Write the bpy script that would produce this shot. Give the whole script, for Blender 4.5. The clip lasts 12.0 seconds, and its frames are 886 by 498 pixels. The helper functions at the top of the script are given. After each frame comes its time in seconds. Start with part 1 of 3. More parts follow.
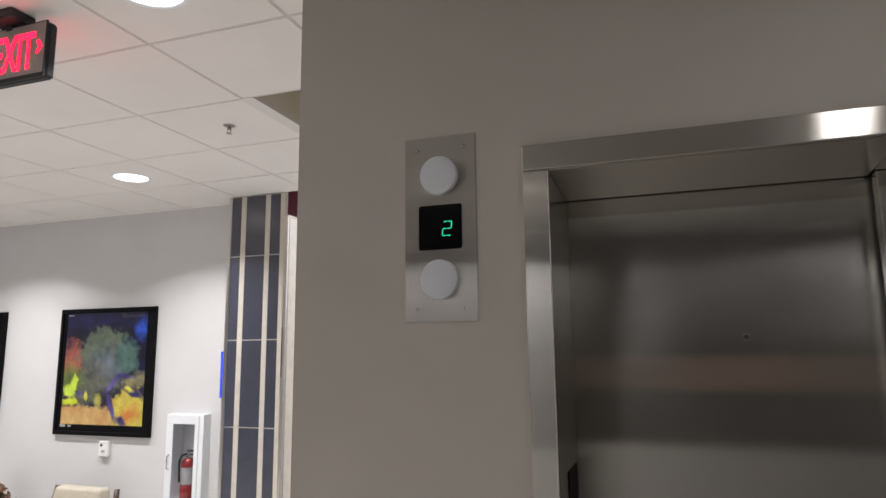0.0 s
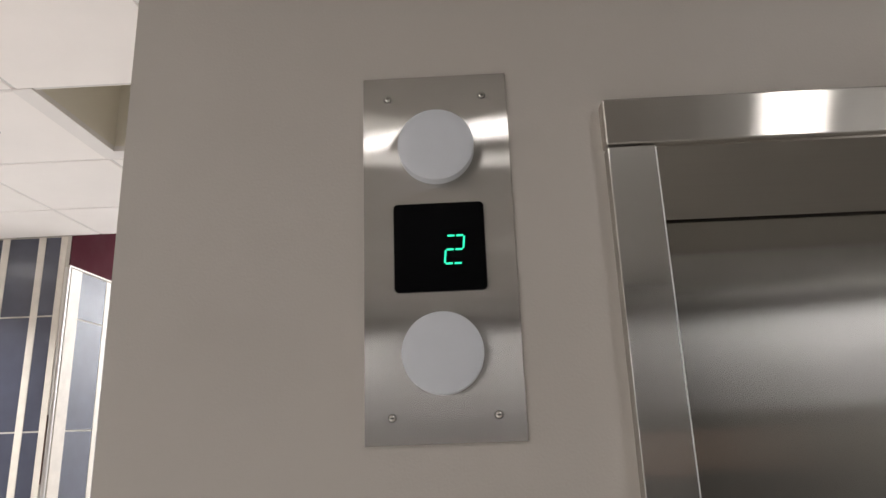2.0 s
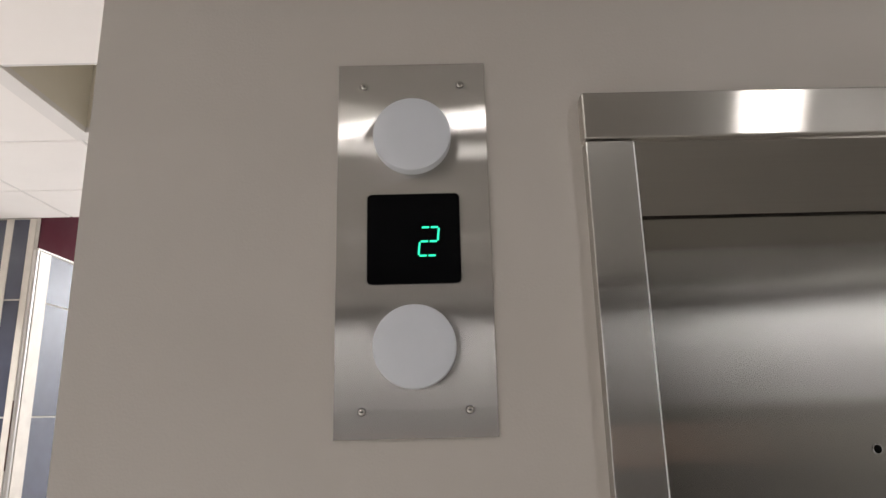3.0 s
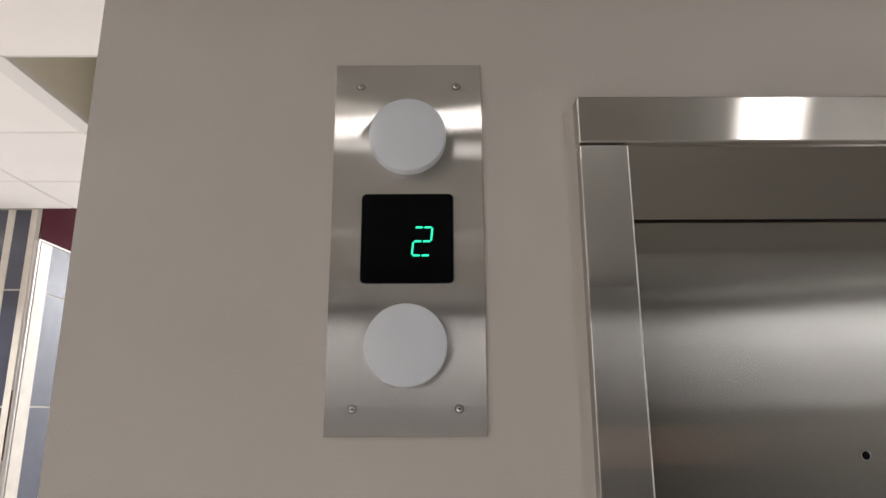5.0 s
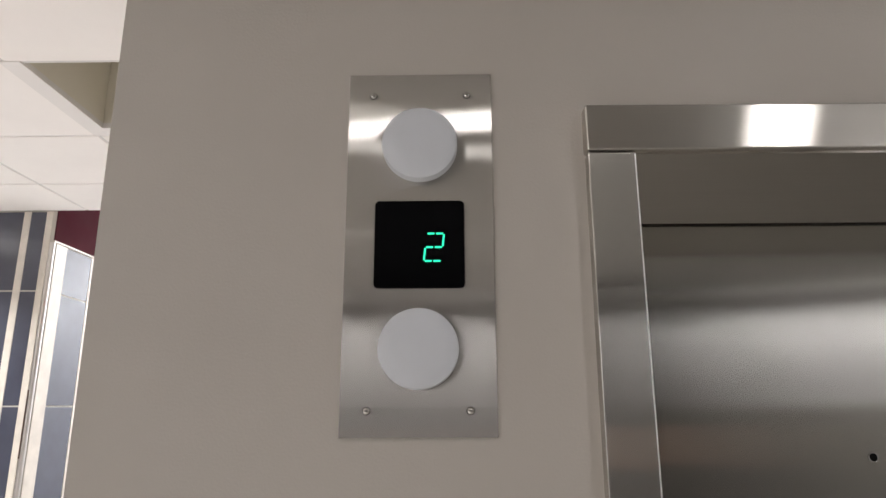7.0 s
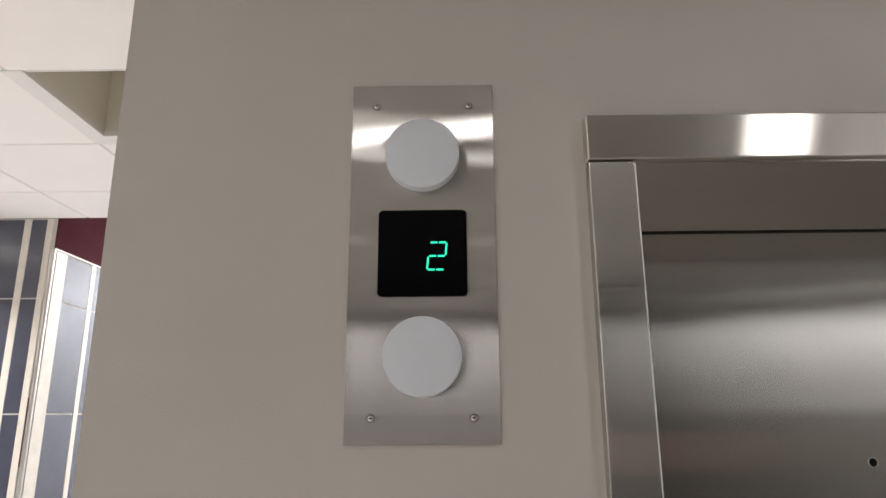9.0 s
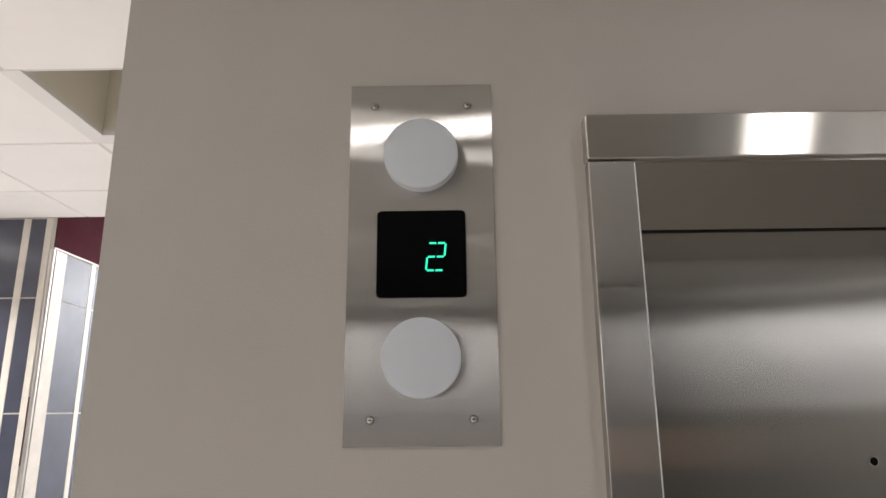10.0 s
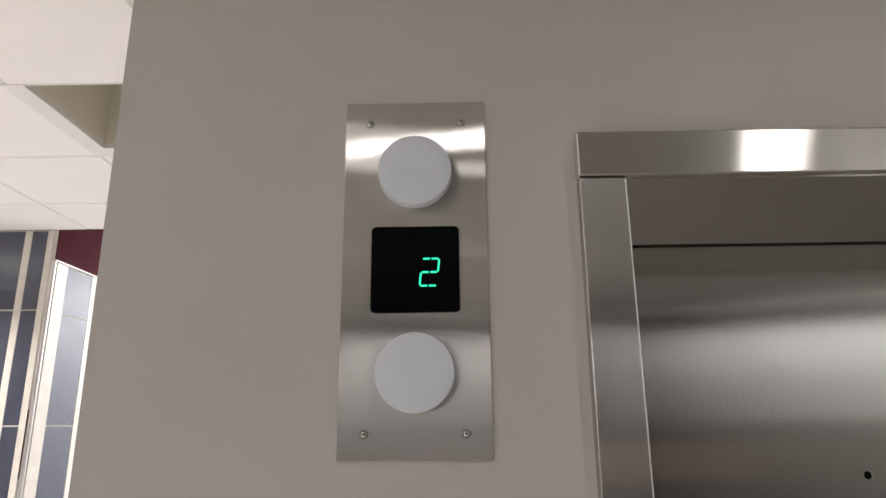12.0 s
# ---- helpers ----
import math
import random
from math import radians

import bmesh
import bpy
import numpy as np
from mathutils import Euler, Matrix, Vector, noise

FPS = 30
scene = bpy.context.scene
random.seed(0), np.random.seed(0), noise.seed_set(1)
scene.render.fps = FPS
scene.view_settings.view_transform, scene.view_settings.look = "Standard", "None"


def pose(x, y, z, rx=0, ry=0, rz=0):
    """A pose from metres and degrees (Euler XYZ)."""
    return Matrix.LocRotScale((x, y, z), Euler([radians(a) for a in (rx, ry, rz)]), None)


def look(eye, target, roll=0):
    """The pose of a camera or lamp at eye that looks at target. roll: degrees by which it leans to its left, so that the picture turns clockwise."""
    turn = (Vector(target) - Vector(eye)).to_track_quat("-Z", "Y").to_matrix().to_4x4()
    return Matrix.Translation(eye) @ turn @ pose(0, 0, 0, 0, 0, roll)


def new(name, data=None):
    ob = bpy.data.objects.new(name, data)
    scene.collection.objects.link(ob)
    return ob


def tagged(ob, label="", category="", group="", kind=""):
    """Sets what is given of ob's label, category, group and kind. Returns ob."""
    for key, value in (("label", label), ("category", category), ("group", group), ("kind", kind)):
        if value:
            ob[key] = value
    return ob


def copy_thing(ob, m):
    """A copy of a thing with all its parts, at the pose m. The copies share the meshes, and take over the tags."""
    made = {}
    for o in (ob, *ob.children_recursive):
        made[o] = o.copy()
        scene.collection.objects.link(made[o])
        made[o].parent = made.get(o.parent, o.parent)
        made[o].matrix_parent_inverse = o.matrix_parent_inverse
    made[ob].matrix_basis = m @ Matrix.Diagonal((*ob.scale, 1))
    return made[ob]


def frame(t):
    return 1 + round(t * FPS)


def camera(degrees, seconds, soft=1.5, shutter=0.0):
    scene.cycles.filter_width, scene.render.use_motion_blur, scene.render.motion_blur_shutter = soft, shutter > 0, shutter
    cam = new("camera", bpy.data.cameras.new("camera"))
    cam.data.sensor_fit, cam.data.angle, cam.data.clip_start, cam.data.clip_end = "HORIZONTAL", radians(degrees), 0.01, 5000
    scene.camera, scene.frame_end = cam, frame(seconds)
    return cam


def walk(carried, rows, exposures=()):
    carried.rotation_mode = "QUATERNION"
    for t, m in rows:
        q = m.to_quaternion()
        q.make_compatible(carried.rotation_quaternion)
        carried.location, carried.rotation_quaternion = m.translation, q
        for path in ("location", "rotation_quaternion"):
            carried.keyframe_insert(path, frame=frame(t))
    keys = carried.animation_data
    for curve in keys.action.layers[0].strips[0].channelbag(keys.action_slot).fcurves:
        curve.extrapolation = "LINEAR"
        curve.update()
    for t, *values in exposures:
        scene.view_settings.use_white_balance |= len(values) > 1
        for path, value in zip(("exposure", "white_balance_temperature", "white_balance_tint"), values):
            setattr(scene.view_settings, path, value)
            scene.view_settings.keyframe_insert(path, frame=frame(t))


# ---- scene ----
cam = camera(68.8, 12.0)
PATH = [
    (0, (-0.081, 0.119, 1.802), (-0.726, 1.986, 2.113), -0.6),
    (0.2, (-0.136, 0.204, 1.809), (-0.768, 2.067, 2.17), -0.2),
    (0.3, (-0.174, 0.253, 1.811), (-0.792, 2.117, 2.191), 0.1),
    (0.5, (-0.262, 0.349, 1.825), (-0.812, 2.227, 2.24), 0.1),
    (0.7, (-0.329, 0.425, 1.844), (-0.776, 2.331, 2.254), -0.6),
    (0.8, (-0.353, 0.463, 1.843), (-0.752, 2.382, 2.242), -1.0),
    (1, (-0.396, 0.537, 1.841), (-0.711, 2.47, 2.247), -1.4),
    (1.2, (-0.424, 0.595, 1.866), (-0.664, 2.536, 2.287), -1.7),
    (1.3, (-0.435, 0.617, 1.874), (-0.655, 2.555, 2.315), -1.9),
    (1.5, (-0.453, 0.656, 1.87), (-0.623, 2.587, 2.36), -2.0),
    (2, (-0.48, 0.698, 1.879), (-0.535, 2.63, 2.392), -2.1),
    (2.5, (-0.482, 0.699, 1.885), (-0.483, 2.636, 2.383), -1.9),
    (3, (-0.476, 0.708, 1.883), (-0.465, 2.649, 2.366), -1.4),
    (3.2, (-0.478, 0.711, 1.888), (-0.474, 2.655, 2.358), -1.0),
    (4.8, (-0.469, 0.705, 1.886), (-0.461, 2.65, 2.349), -0.3),
    (5, (-0.468, 0.702, 1.884), (-0.461, 2.644, 2.36), -0.3),
    (5.5, (-0.468, 0.69, 1.886), (-0.467, 2.633, 2.361), -0.1),
    (6, (-0.47, 0.688, 1.886), (-0.485, 2.632, 2.355), -0.0),
    (6.5, (-0.469, 0.687, 1.885), (-0.489, 2.63, 2.358), -0.1),
    (8.5, (-0.473, 0.679, 1.891), (-0.501, 2.619, 2.374), -0.4),
    (9, (-0.473, 0.677, 1.887), (-0.494, 2.615, 2.38), -0.4),
    (9.5, (-0.474, 0.677, 1.888), (-0.495, 2.618, 2.372), -0.5),
    (10, (-0.472, 0.679, 1.891), (-0.493, 2.619, 2.376), -0.6),
    (10.5, (-0.471, 0.677, 1.892), (-0.493, 2.615, 2.385), -0.6),
    (11, (-0.468, 0.672, 1.893), (-0.49, 2.607, 2.398), -0.6),
    (11.5, (-0.465, 0.668, 1.893), (-0.489, 2.601, 2.408), -0.6),
    (12, (-0.464, 0.67, 1.893), (-0.488, 2.601, 2.412), -0.6),
]
EXPOSURES = [(0.0, -0.18), (0.5, -0.06), (1.0, 0.10), (1.5, 0.27), (2.0, 0.42), (2.5, 0.52), (12.0, 0.52)]
walk(cam, [(t, look(eye, target, roll)) for t, eye, target, roll in PATH], EXPOSURES)

# ---- light ----
world = bpy.data.worlds.new("world")
scene.world = world
world.use_nodes = True
world.node_tree.nodes["Background"].inputs[0].default_value = (0.9, 0.95, 1.0, 1)
world.node_tree.nodes["Background"].inputs[1].default_value = 0.02

CEIL = 3.04            # height of the tiled ceiling
PX, PY = 0.645, 0.615   # ceiling grid
GX, GY = -1.998, 2.055  # one crossing of the ceiling grid

HIGH = 3.60            # height of the ceiling over the passage
LOBBY = 2.89           # height of the plain ceiling over the elevator lobby

# x, y, z, watts and spread in degrees of the round recessed ceiling lights and of the unseen fill lamps added among
# them
DOWNLIGHTS_AND_FILL = [
    # the first two are seen; the others repeat their spacing over the lounge
    (-1.695, 1.733, CEIL, 24, 125), (-3.620, 3.605, CEIL, 32, 125), (-5.555, 3.605, CEIL, 33, 125),
    (-3.620, 1.748, CEIL, 22, 125), (-5.555, 1.748, CEIL, 18, 125), (-7.490, 3.605, CEIL, 22, 125),
    # three fitted to reflections in the steel; the 80 W one is added fill
    (-1.695, -0.050, CEIL, 0.7, 150), (-1.695, -0.440, CEIL, 2.2, 150), (-3.620, -4.150, CEIL, 80, 150), (0.533, 0.177, LOBBY, 5.5, 152),
    # unseen fill, added to brighten the lobby corner, lower wall and passage tiles
    (2.950, -2.950, LOBBY, 16, 150), (-1.695, -2.150, CEIL, 36, 142), (-1.600, 6.250, HIGH, 92, 170),
]
LAMP_COLOUR = (1.0, 0.985, 0.98)


def lamp_at(x, y, z, watts, spread):
    """Two short tubes side by side in each fixture."""
    for side in (-1, 1):
        data = bpy.data.lights.new("downlight_or_fill_lamp", "AREA")
        data.shape, data.size, data.size_y, data.energy, data.color = "RECTANGLE", 0.150, 0.050, watts / 2, LAMP_COLOUR
        data.spread = radians(spread)
        ob = new("downlight_or_fill_lamp", data)
        ob.matrix_world = pose(x, y + side * 0.045, z - 0.012)


for row in DOWNLIGHTS_AND_FILL:
    lamp_at(*row)


# ---- materials ----
def base(name):
    m = bpy.data.materials.new(name)
    m.use_nodes = True
    nt = m.node_tree
    return m, nt, nt.nodes["Principled BSDF"]


def coords(nt, scale=(1, 1, 1), world_space=True):
    n = nt.nodes.new("ShaderNodeNewGeometry") if world_space else nt.nodes.new("ShaderNodeTexCoord")
    mp = nt.nodes.new("ShaderNodeMapping")
    mp.inputs["Scale"].default_value = scale
    nt.links.new(n.outputs["Position" if world_space else "Object"], mp.inputs["Vector"])
    return mp.outputs["Vector"]


def noise_tex(nt, vec, scale, detail=4.0, rough=0.55):
    n = nt.nodes.new("ShaderNodeTexNoise")
    n.inputs["Scale"].default_value, n.inputs["Detail"].default_value, n.inputs["Roughness"].default_value = scale, detail, rough
    nt.links.new(vec, n.inputs["Vector"])
    return n.outputs["Fac"]


def ramp(nt, fac, stops):
    n = nt.nodes.new("ShaderNodeValToRGB")
    while len(n.color_ramp.elements) < len(stops):
        n.color_ramp.elements.new(0.5)
    for e, (p, c) in zip(n.color_ramp.elements, stops):
        e.position, e.color = p, (*c, 1) if len(c) == 3 else c
    nt.links.new(fac, n.inputs["Fac"])
    return n.outputs["Color"]


def ranged(nt, fac, lo, hi, a=0.3, b=0.7):
    n = nt.nodes.new("ShaderNodeMapRange")
    n.inputs["From Min"].default_value, n.inputs["From Max"].default_value = a, b
    n.inputs["To Min"].default_value, n.inputs["To Max"].default_value = lo, hi
    nt.links.new(fac, n.inputs["Value"])
    return n.outputs["Result"]


def bump(nt, bsdf, height, strength, distance):
    n = nt.nodes.new("ShaderNodeBump")
    n.inputs["Strength"].default_value, n.inputs["Distance"].default_value = strength, distance
    nt.links.new(height, n.inputs["Height"])
    nt.links.new(n.outputs["Normal"], bsdf.inputs["Normal"])


def shade(c, k):
    return tuple(v * k for v in c)


def painted(name, colour, rough=0.6, vary=0.06, grain=260.0, relief=0.25, big=1.7):
    m, nt, b = base(name)
    v = coords(nt)
    c = ramp(nt, noise_tex(nt, v, big, 5.0, 0.6), [(0.3, shade(colour, 1 - vary)), (0.7, shade(colour, 1 + vary))])
    nt.links.new(c, b.inputs["Base Color"])
    nt.links.new(ranged(nt, noise_tex(nt, v, 9.0), rough - 0.06, rough + 0.08), b.inputs["Roughness"])
    bump(nt, b, noise_tex(nt, v, grain, 3.0), relief, 0.0008)
    return m


def matte(m):
    m.node_tree.nodes["Principled BSDF"].inputs["Specular IOR Level"].default_value = 0.1
    return m


def brushed(name, colour, along, rough=0.3, aniso=0.75, vary=0.02, sheen=0.16):
    """Stainless steel with a grain along 'x' or 'z': reflections smear across the grain."""
    m, nt, b = base(name)
    fine = (6.0, 6.0, 2600.0) if along == "x" else (2600.0, 2600.0, 6.0)
    streak = noise_tex(nt, coords(nt, fine), 1.0, 2.0)
    cloud = noise_tex(nt, coords(nt), 3.2, 4.0)
    steel = nt.nodes.new("ShaderNodeBsdfAnisotropic")
    steel.distribution = "BECKMANN"
    c = ramp(nt, streak, [(0.3, shade(colour, 1 - vary)), (0.7, shade(colour, 1 + vary))])
    nt.links.new(c, steel.inputs["Color"])
    nt.links.new(ranged(nt, cloud, rough - 0.02, rough + 0.02), steel.inputs["Roughness"])
    steel.inputs["Anisotropy"].default_value = aniso
    place = nt.nodes.new("ShaderNodeNewGeometry")
    t = nt.nodes.new("ShaderNodeVectorMath")
    t.operation = "MULTIPLY_ADD"
    t.inputs[1].default_value = (0.002, 0.002, 0.002)
    t.inputs[2].default_value = (1, 0, 0) if along == "x" else (0, 0, 1)
    nt.links.new(place.outputs["Position"], t.inputs[0])
    nt.links.new(t.outputs[0], steel.inputs["Tangent"])
    broad = nt.nodes.new("ShaderNodeBsdfAnisotropic")     # the wide sheen of the scratches
    broad.distribution = "GGX"
    nt.links.new(c, broad.inputs["Color"])
    broad.inputs["Roughness"].default_value = 0.46
    broad.inputs["Anisotropy"].default_value = 0.6
    nt.links.new(t.outputs[0], broad.inputs["Tangent"])
    both = nt.nodes.new("ShaderNodeMixShader")
    both.inputs[0].default_value = sheen
    nt.links.new(steel.outputs[0], both.inputs[1])
    nt.links.new(broad.outputs[0], both.inputs[2])
    nt.links.new(both.outputs[0], nt.nodes["Material Output"].inputs["Surface"])
    nt.nodes.remove(b)
    return m


def plain(name, colour, rough=0.4, metal=0.0, vary=0.04, scale=30.0):
    m, nt, b = base(name)
    v = coords(nt)
    c = ramp(nt, noise_tex(nt, v, scale), [(0.3, shade(colour, 1 - vary)), (0.7, shade(colour, 1 + vary))])
    nt.links.new(c, b.inputs["Base Color"])
    b.inputs["Roughness"].default_value, b.inputs["Metallic"].default_value = rough, metal
    return m


def glowing(name, colour, strength):
    m, nt, b = base(name)
    b.inputs["Base Color"].default_value = (*shade(colour, 0.3), 1)
    b.inputs["Emission Color"].default_value = (*colour, 1)
    b.inputs["Emission Strength"].default_value = strength
    return m


def tile_stone(name, colour):
    m, nt, b = base(name)
    v = coords(nt)
    info = nt.nodes.new("ShaderNodeObjectInfo")
    mix = nt.nodes.new("ShaderNodeMath")
    mix.operation = "MULTIPLY_ADD"
    mix.inputs[1].default_value, mix.inputs[2].default_value = 0.35, 0.0
    nt.links.new(info.outputs["Random"], mix.inputs[0])
    add = nt.nodes.new("ShaderNodeMath")
    add.operation = "ADD"
    nt.links.new(mix.outputs[0], add.inputs[0])
    nt.links.new(ranged(nt, noise_tex(nt, v, 9.0, 4.0), 0.0, 0.65), add.inputs[1])
    c = ramp(nt, add.outputs[0], [(0.0, shade(colour, 0.88)), (1.0, shade(colour, 1.14))])
    nt.links.new(c, b.inputs["Base Color"])
    nt.links.new(ranged(nt, noise_tex(nt, v, 12.0), 0.20, 0.27), b.inputs["Roughness"])
    b.inputs["IOR"].default_value = 1.62
    return m


def black_glass(name):
    m = plain(name, (0.003, 0.003, 0.0035), 0.12)
    m.node_tree.nodes["Principled BSDF"].inputs["Specular IOR Level"].default_value = 0.06
    return m


def glass_clear(name):
    m, nt, b = base(name)
    b.inputs["Transmission Weight"].default_value = 1.0
    b.inputs["Roughness"].default_value = 0.02
    b.inputs["IOR"].default_value = 1.4
    return m


M = {
    "taupe": painted("taupe_wall_paint", (0.463, 0.425, 0.384), 0.55, 0.035, 320.0, 0.3),
    "pale": painted("pale_wall_paint", (0.645, 0.636, 0.644), 0.55, 0.03, 320.0, 0.25),
    # bluish white of the unseen wall that the passage tiles reflect
    "cool": painted("cool_white_bounce_paint", (0.78, 0.80, 0.83), 0.55, 0.03, 320.0, 0.25),
    "maroon": matte(painted("maroon_wall_paint", (0.050, 0.005, 0.011), 0.85, 0.08, 320.0, 0.25)),
    # dark only so that the steel door reflects darkness
    "brown": matte(painted("dark_reflection_wall", (0.075, 0.068, 0.062), 0.8, 0.15, 200.0, 0.2, 3.0)),
    "plaster": painted("white_plaster", (0.40, 0.385, 0.365), 0.7, 0.02, 300.0, 0.2),
    "coffer": painted("coffer_paint", (0.66, 0.62, 0.53), 0.6, 0.03),
    "tilewhite": painted("ceiling_tile", (0.77, 0.735, 0.71), 0.85, 0.025, 420.0, 0.6, 2.3),
    "tbar": plain("ceiling_grid_bar", (0.55, 0.53, 0.515), 0.45),
    "floor": painted("floor_vinyl", (0.60, 0.585, 0.565), 0.3, 0.12, 60.0, 0.1, 4.0),
    "steel_v": brushed("brushed_steel_upright_grain", (0.555, 0.545, 0.515), "z", 0.167, 0.80, 0.03, 0.14),
    "steel_jamb": brushed("brushed_steel_jamb", (0.60, 0.582, 0.548), "z", 0.18, 0.83, 0.03, 0.22),
    "steel_h": brushed("brushed_steel_level_grain", (0.66, 0.63, 0.585), "x", 0.21, 0.80, 0.02, 0.28),
    "steel_plate": brushed("brushed_steel_faceplate", (0.61, 0.583, 0.552), "z", 0.26, 0.945, 0.035, 0.06),
    "chrome": plain("bright_chrome", (0.72, 0.71, 0.70), 0.16, 1.0),
    "dullmetal": plain("dull_chrome", (0.30, 0.29, 0.28), 0.3, 1.0),
    # light metal for the glint added along the jamb edges
    "bead": plain("edge_glint_metal", (0.80, 0.80, 0.80), 0.38, 1.0),
    "screw": plain("worn_chrome", (0.62, 0.60, 0.56), 0.12, 1.0),
    "lip": painted("recess_lip_paint", (0.67, 0.645, 0.625), 0.6, 0.03),
    # near black, puts the shade of gaps and holes into the colour
    "dark": plain("dark_gap_shade", (0.012, 0.012, 0.012), 0.7),
    "pit": matte(plain("black_hole_shade", (0.003, 0.003, 0.003), 0.9)),
    "blackglass": black_glass("black_display_glass"),
    "segment": glowing("green_segment", (0.03, 1.0, 0.52), 0.95),
    "lens": plain("white_acrylic", (0.60, 0.615, 0.65), 0.42, 0.0, 0.015),
    "tile": tile_stone("slate_tile", (0.055, 0.059, 0.084)),
    "cream": plain("cream_stone_strip", (0.62, 0.575, 0.51), 0.38, 0.0, 0.08, 14.0),
    "grout": plain("pale_grout", (0.50, 0.47, 0.42), 0.8),
    "trimmetal": plain("satin_corner_metal", (0.66, 0.64, 0.61), 0.3, 1.0),
    "blue": plain("blue_sign_face", (0.05, 0.10, 0.92), 0.35),
    "black": matte(plain("black_frame", (0.004, 0.004, 0.005), 0.6)),
    "whitepaint": plain("white_enamel", (0.78, 0.80, 0.84), 0.32, 0.0, 0.02),
    "whiteplastic": plain("white_plastic", (0.78, 0.78, 0.77), 0.4, 0.0, 0.02),
    "glass": glass_clear("clear_glass"),
    "red": plain("red_enamel", (0.24, 0.012, 0.014), 0.3),
    "label": plain("silver_label", (0.33, 0.33, 0.34), 0.5),
    "dimlabel": plain("dim_grey_print", (0.10, 0.10, 0.11), 0.5),
    "rubber": plain("black_rubber", (0.02, 0.02, 0.02), 0.55),
    "exitred": glowing("red_exit_letter", (1.0, 0.003, 0.022), 8.0),
    "exitface": plain("brushed_exit_face", (0.30, 0.29, 0.28), 0.45, 0.6),
    "housing": plain("black_housing", (0.014, 0.015, 0.020), 0.6),
    "downglow": glowing("downlight_glow", (1.0, 0.95, 0.88), 5.0),
    "tan": painted("tan_upholstery", (0.50, 0.45, 0.37), 0.8, 0.10, 500.0, 0.5, 12.0),
    # tone of the unseen boards that band the door's reflection
    "panel": plain("grey_brown_reflected_band", (0.38, 0.365, 0.345), 0.4, 0.0, 0.2, 6.0),
    # warm brown of the panel that exists only for its reflection
    "warm_reflector": plain("warm_reflector_brown", (0.50, 0.33, 0.24), 0.45, 0.0, 0.2, 9.0),
    # darker than the main floor, to send less light up in the lobby
    "bounce_cut": painted("grey_brown_bounce_cut", (0.36, 0.34, 0.315), 0.9, 0.15, 500.0, 0.6, 6.0),
    "wood": plain("dark_wood", (0.07, 0.035, 0.022), 0.35, 0.0, 0.25, 40.0),
    "bronze": plain("dry_bronze_leaf", (0.16, 0.085, 0.05), 0.35, 0.35, 0.4, 60.0),
}


# ---- building helpers ----
def box(bm, x0, x1, y0, y1, z0, z1, bevel=0.0, seg=2):
    r = bmesh.ops.create_cube(bm, size=1.0)
    vs = r["verts"]
    bmesh.ops.scale(bm, vec=(x1 - x0, y1 - y0, z1 - z0), verts=vs)
    bmesh.ops.translate(bm, vec=((x0 + x1) / 2, (y0 + y1) / 2, (z0 + z1) / 2), verts=vs)
    if bevel:
        es = list({e for v in vs for e in v.link_edges})
        bmesh.ops.bevel(bm, geom=es, offset=bevel, segments=seg, affect="EDGES", profile=0.5)
    return bm


def boxed(x0, x1, y0, y1, z0, z1, bevel=0.0, seg=2):
    return box(bmesh.new(), x0, x1, y0, y1, z0, z1, bevel, seg)


def turned(profile, steps=48, m=None):
    """A body of revolution round local z from (radius, height) pairs."""
    bm = bmesh.new()
    rings = []
    for r, z in profile:
        if r < 1e-6:
            rings.append([bm.verts.new((0, 0, z))])
        else:
            rings.append([bm.verts.new((r * math.cos(2 * math.pi * k / steps), r * math.sin(2 * math.pi * k / steps), z)) for k in range(steps)])
    for a, b in zip(rings, rings[1:]):
        for k in range(steps):
            q = [a[k % len(a)], a[(k + 1) % len(a)], b[(k + 1) % len(b)], b[k % len(b)]]
            q = list(dict.fromkeys(q))
            if len(q) > 2:
                bm.faces.new(q)
    bmesh.ops.recalc_face_normals(bm, faces=bm.faces)
    if m is not None:
        bmesh.ops.transform(bm, matrix=m, verts=bm.verts)
    return bm


def tube(points, radius, steps=10):
    """A round bar through points."""
    bm = bmesh.new()
    pts = [Vector(p) for p in points]
    rings = []
    for k, p in enumerate(pts):
        d = (pts[min(k + 1, len(pts) - 1)] - pts[max(k - 1, 0)]).normalized()
        side = d.cross(Vector((0.13, 0.31, 0.94))).normalized()
        up = d.cross(side)
        rings.append([bm.verts.new(p + radius * (math.cos(a) * side + math.sin(a) * up)) for a in (2 * math.pi * j / steps for j in range(steps))])
    for a, b in zip(rings, rings[1:]):
        for j in range(steps):
            bm.faces.new((a[j], a[(j + 1) % steps], b[(j + 1) % steps], b[j]))
    bm.faces.new(rings[0]), bm.faces.new(rings[-1])
    bmesh.ops.recalc_face_normals(bm, faces=bm.faces)
    return bm


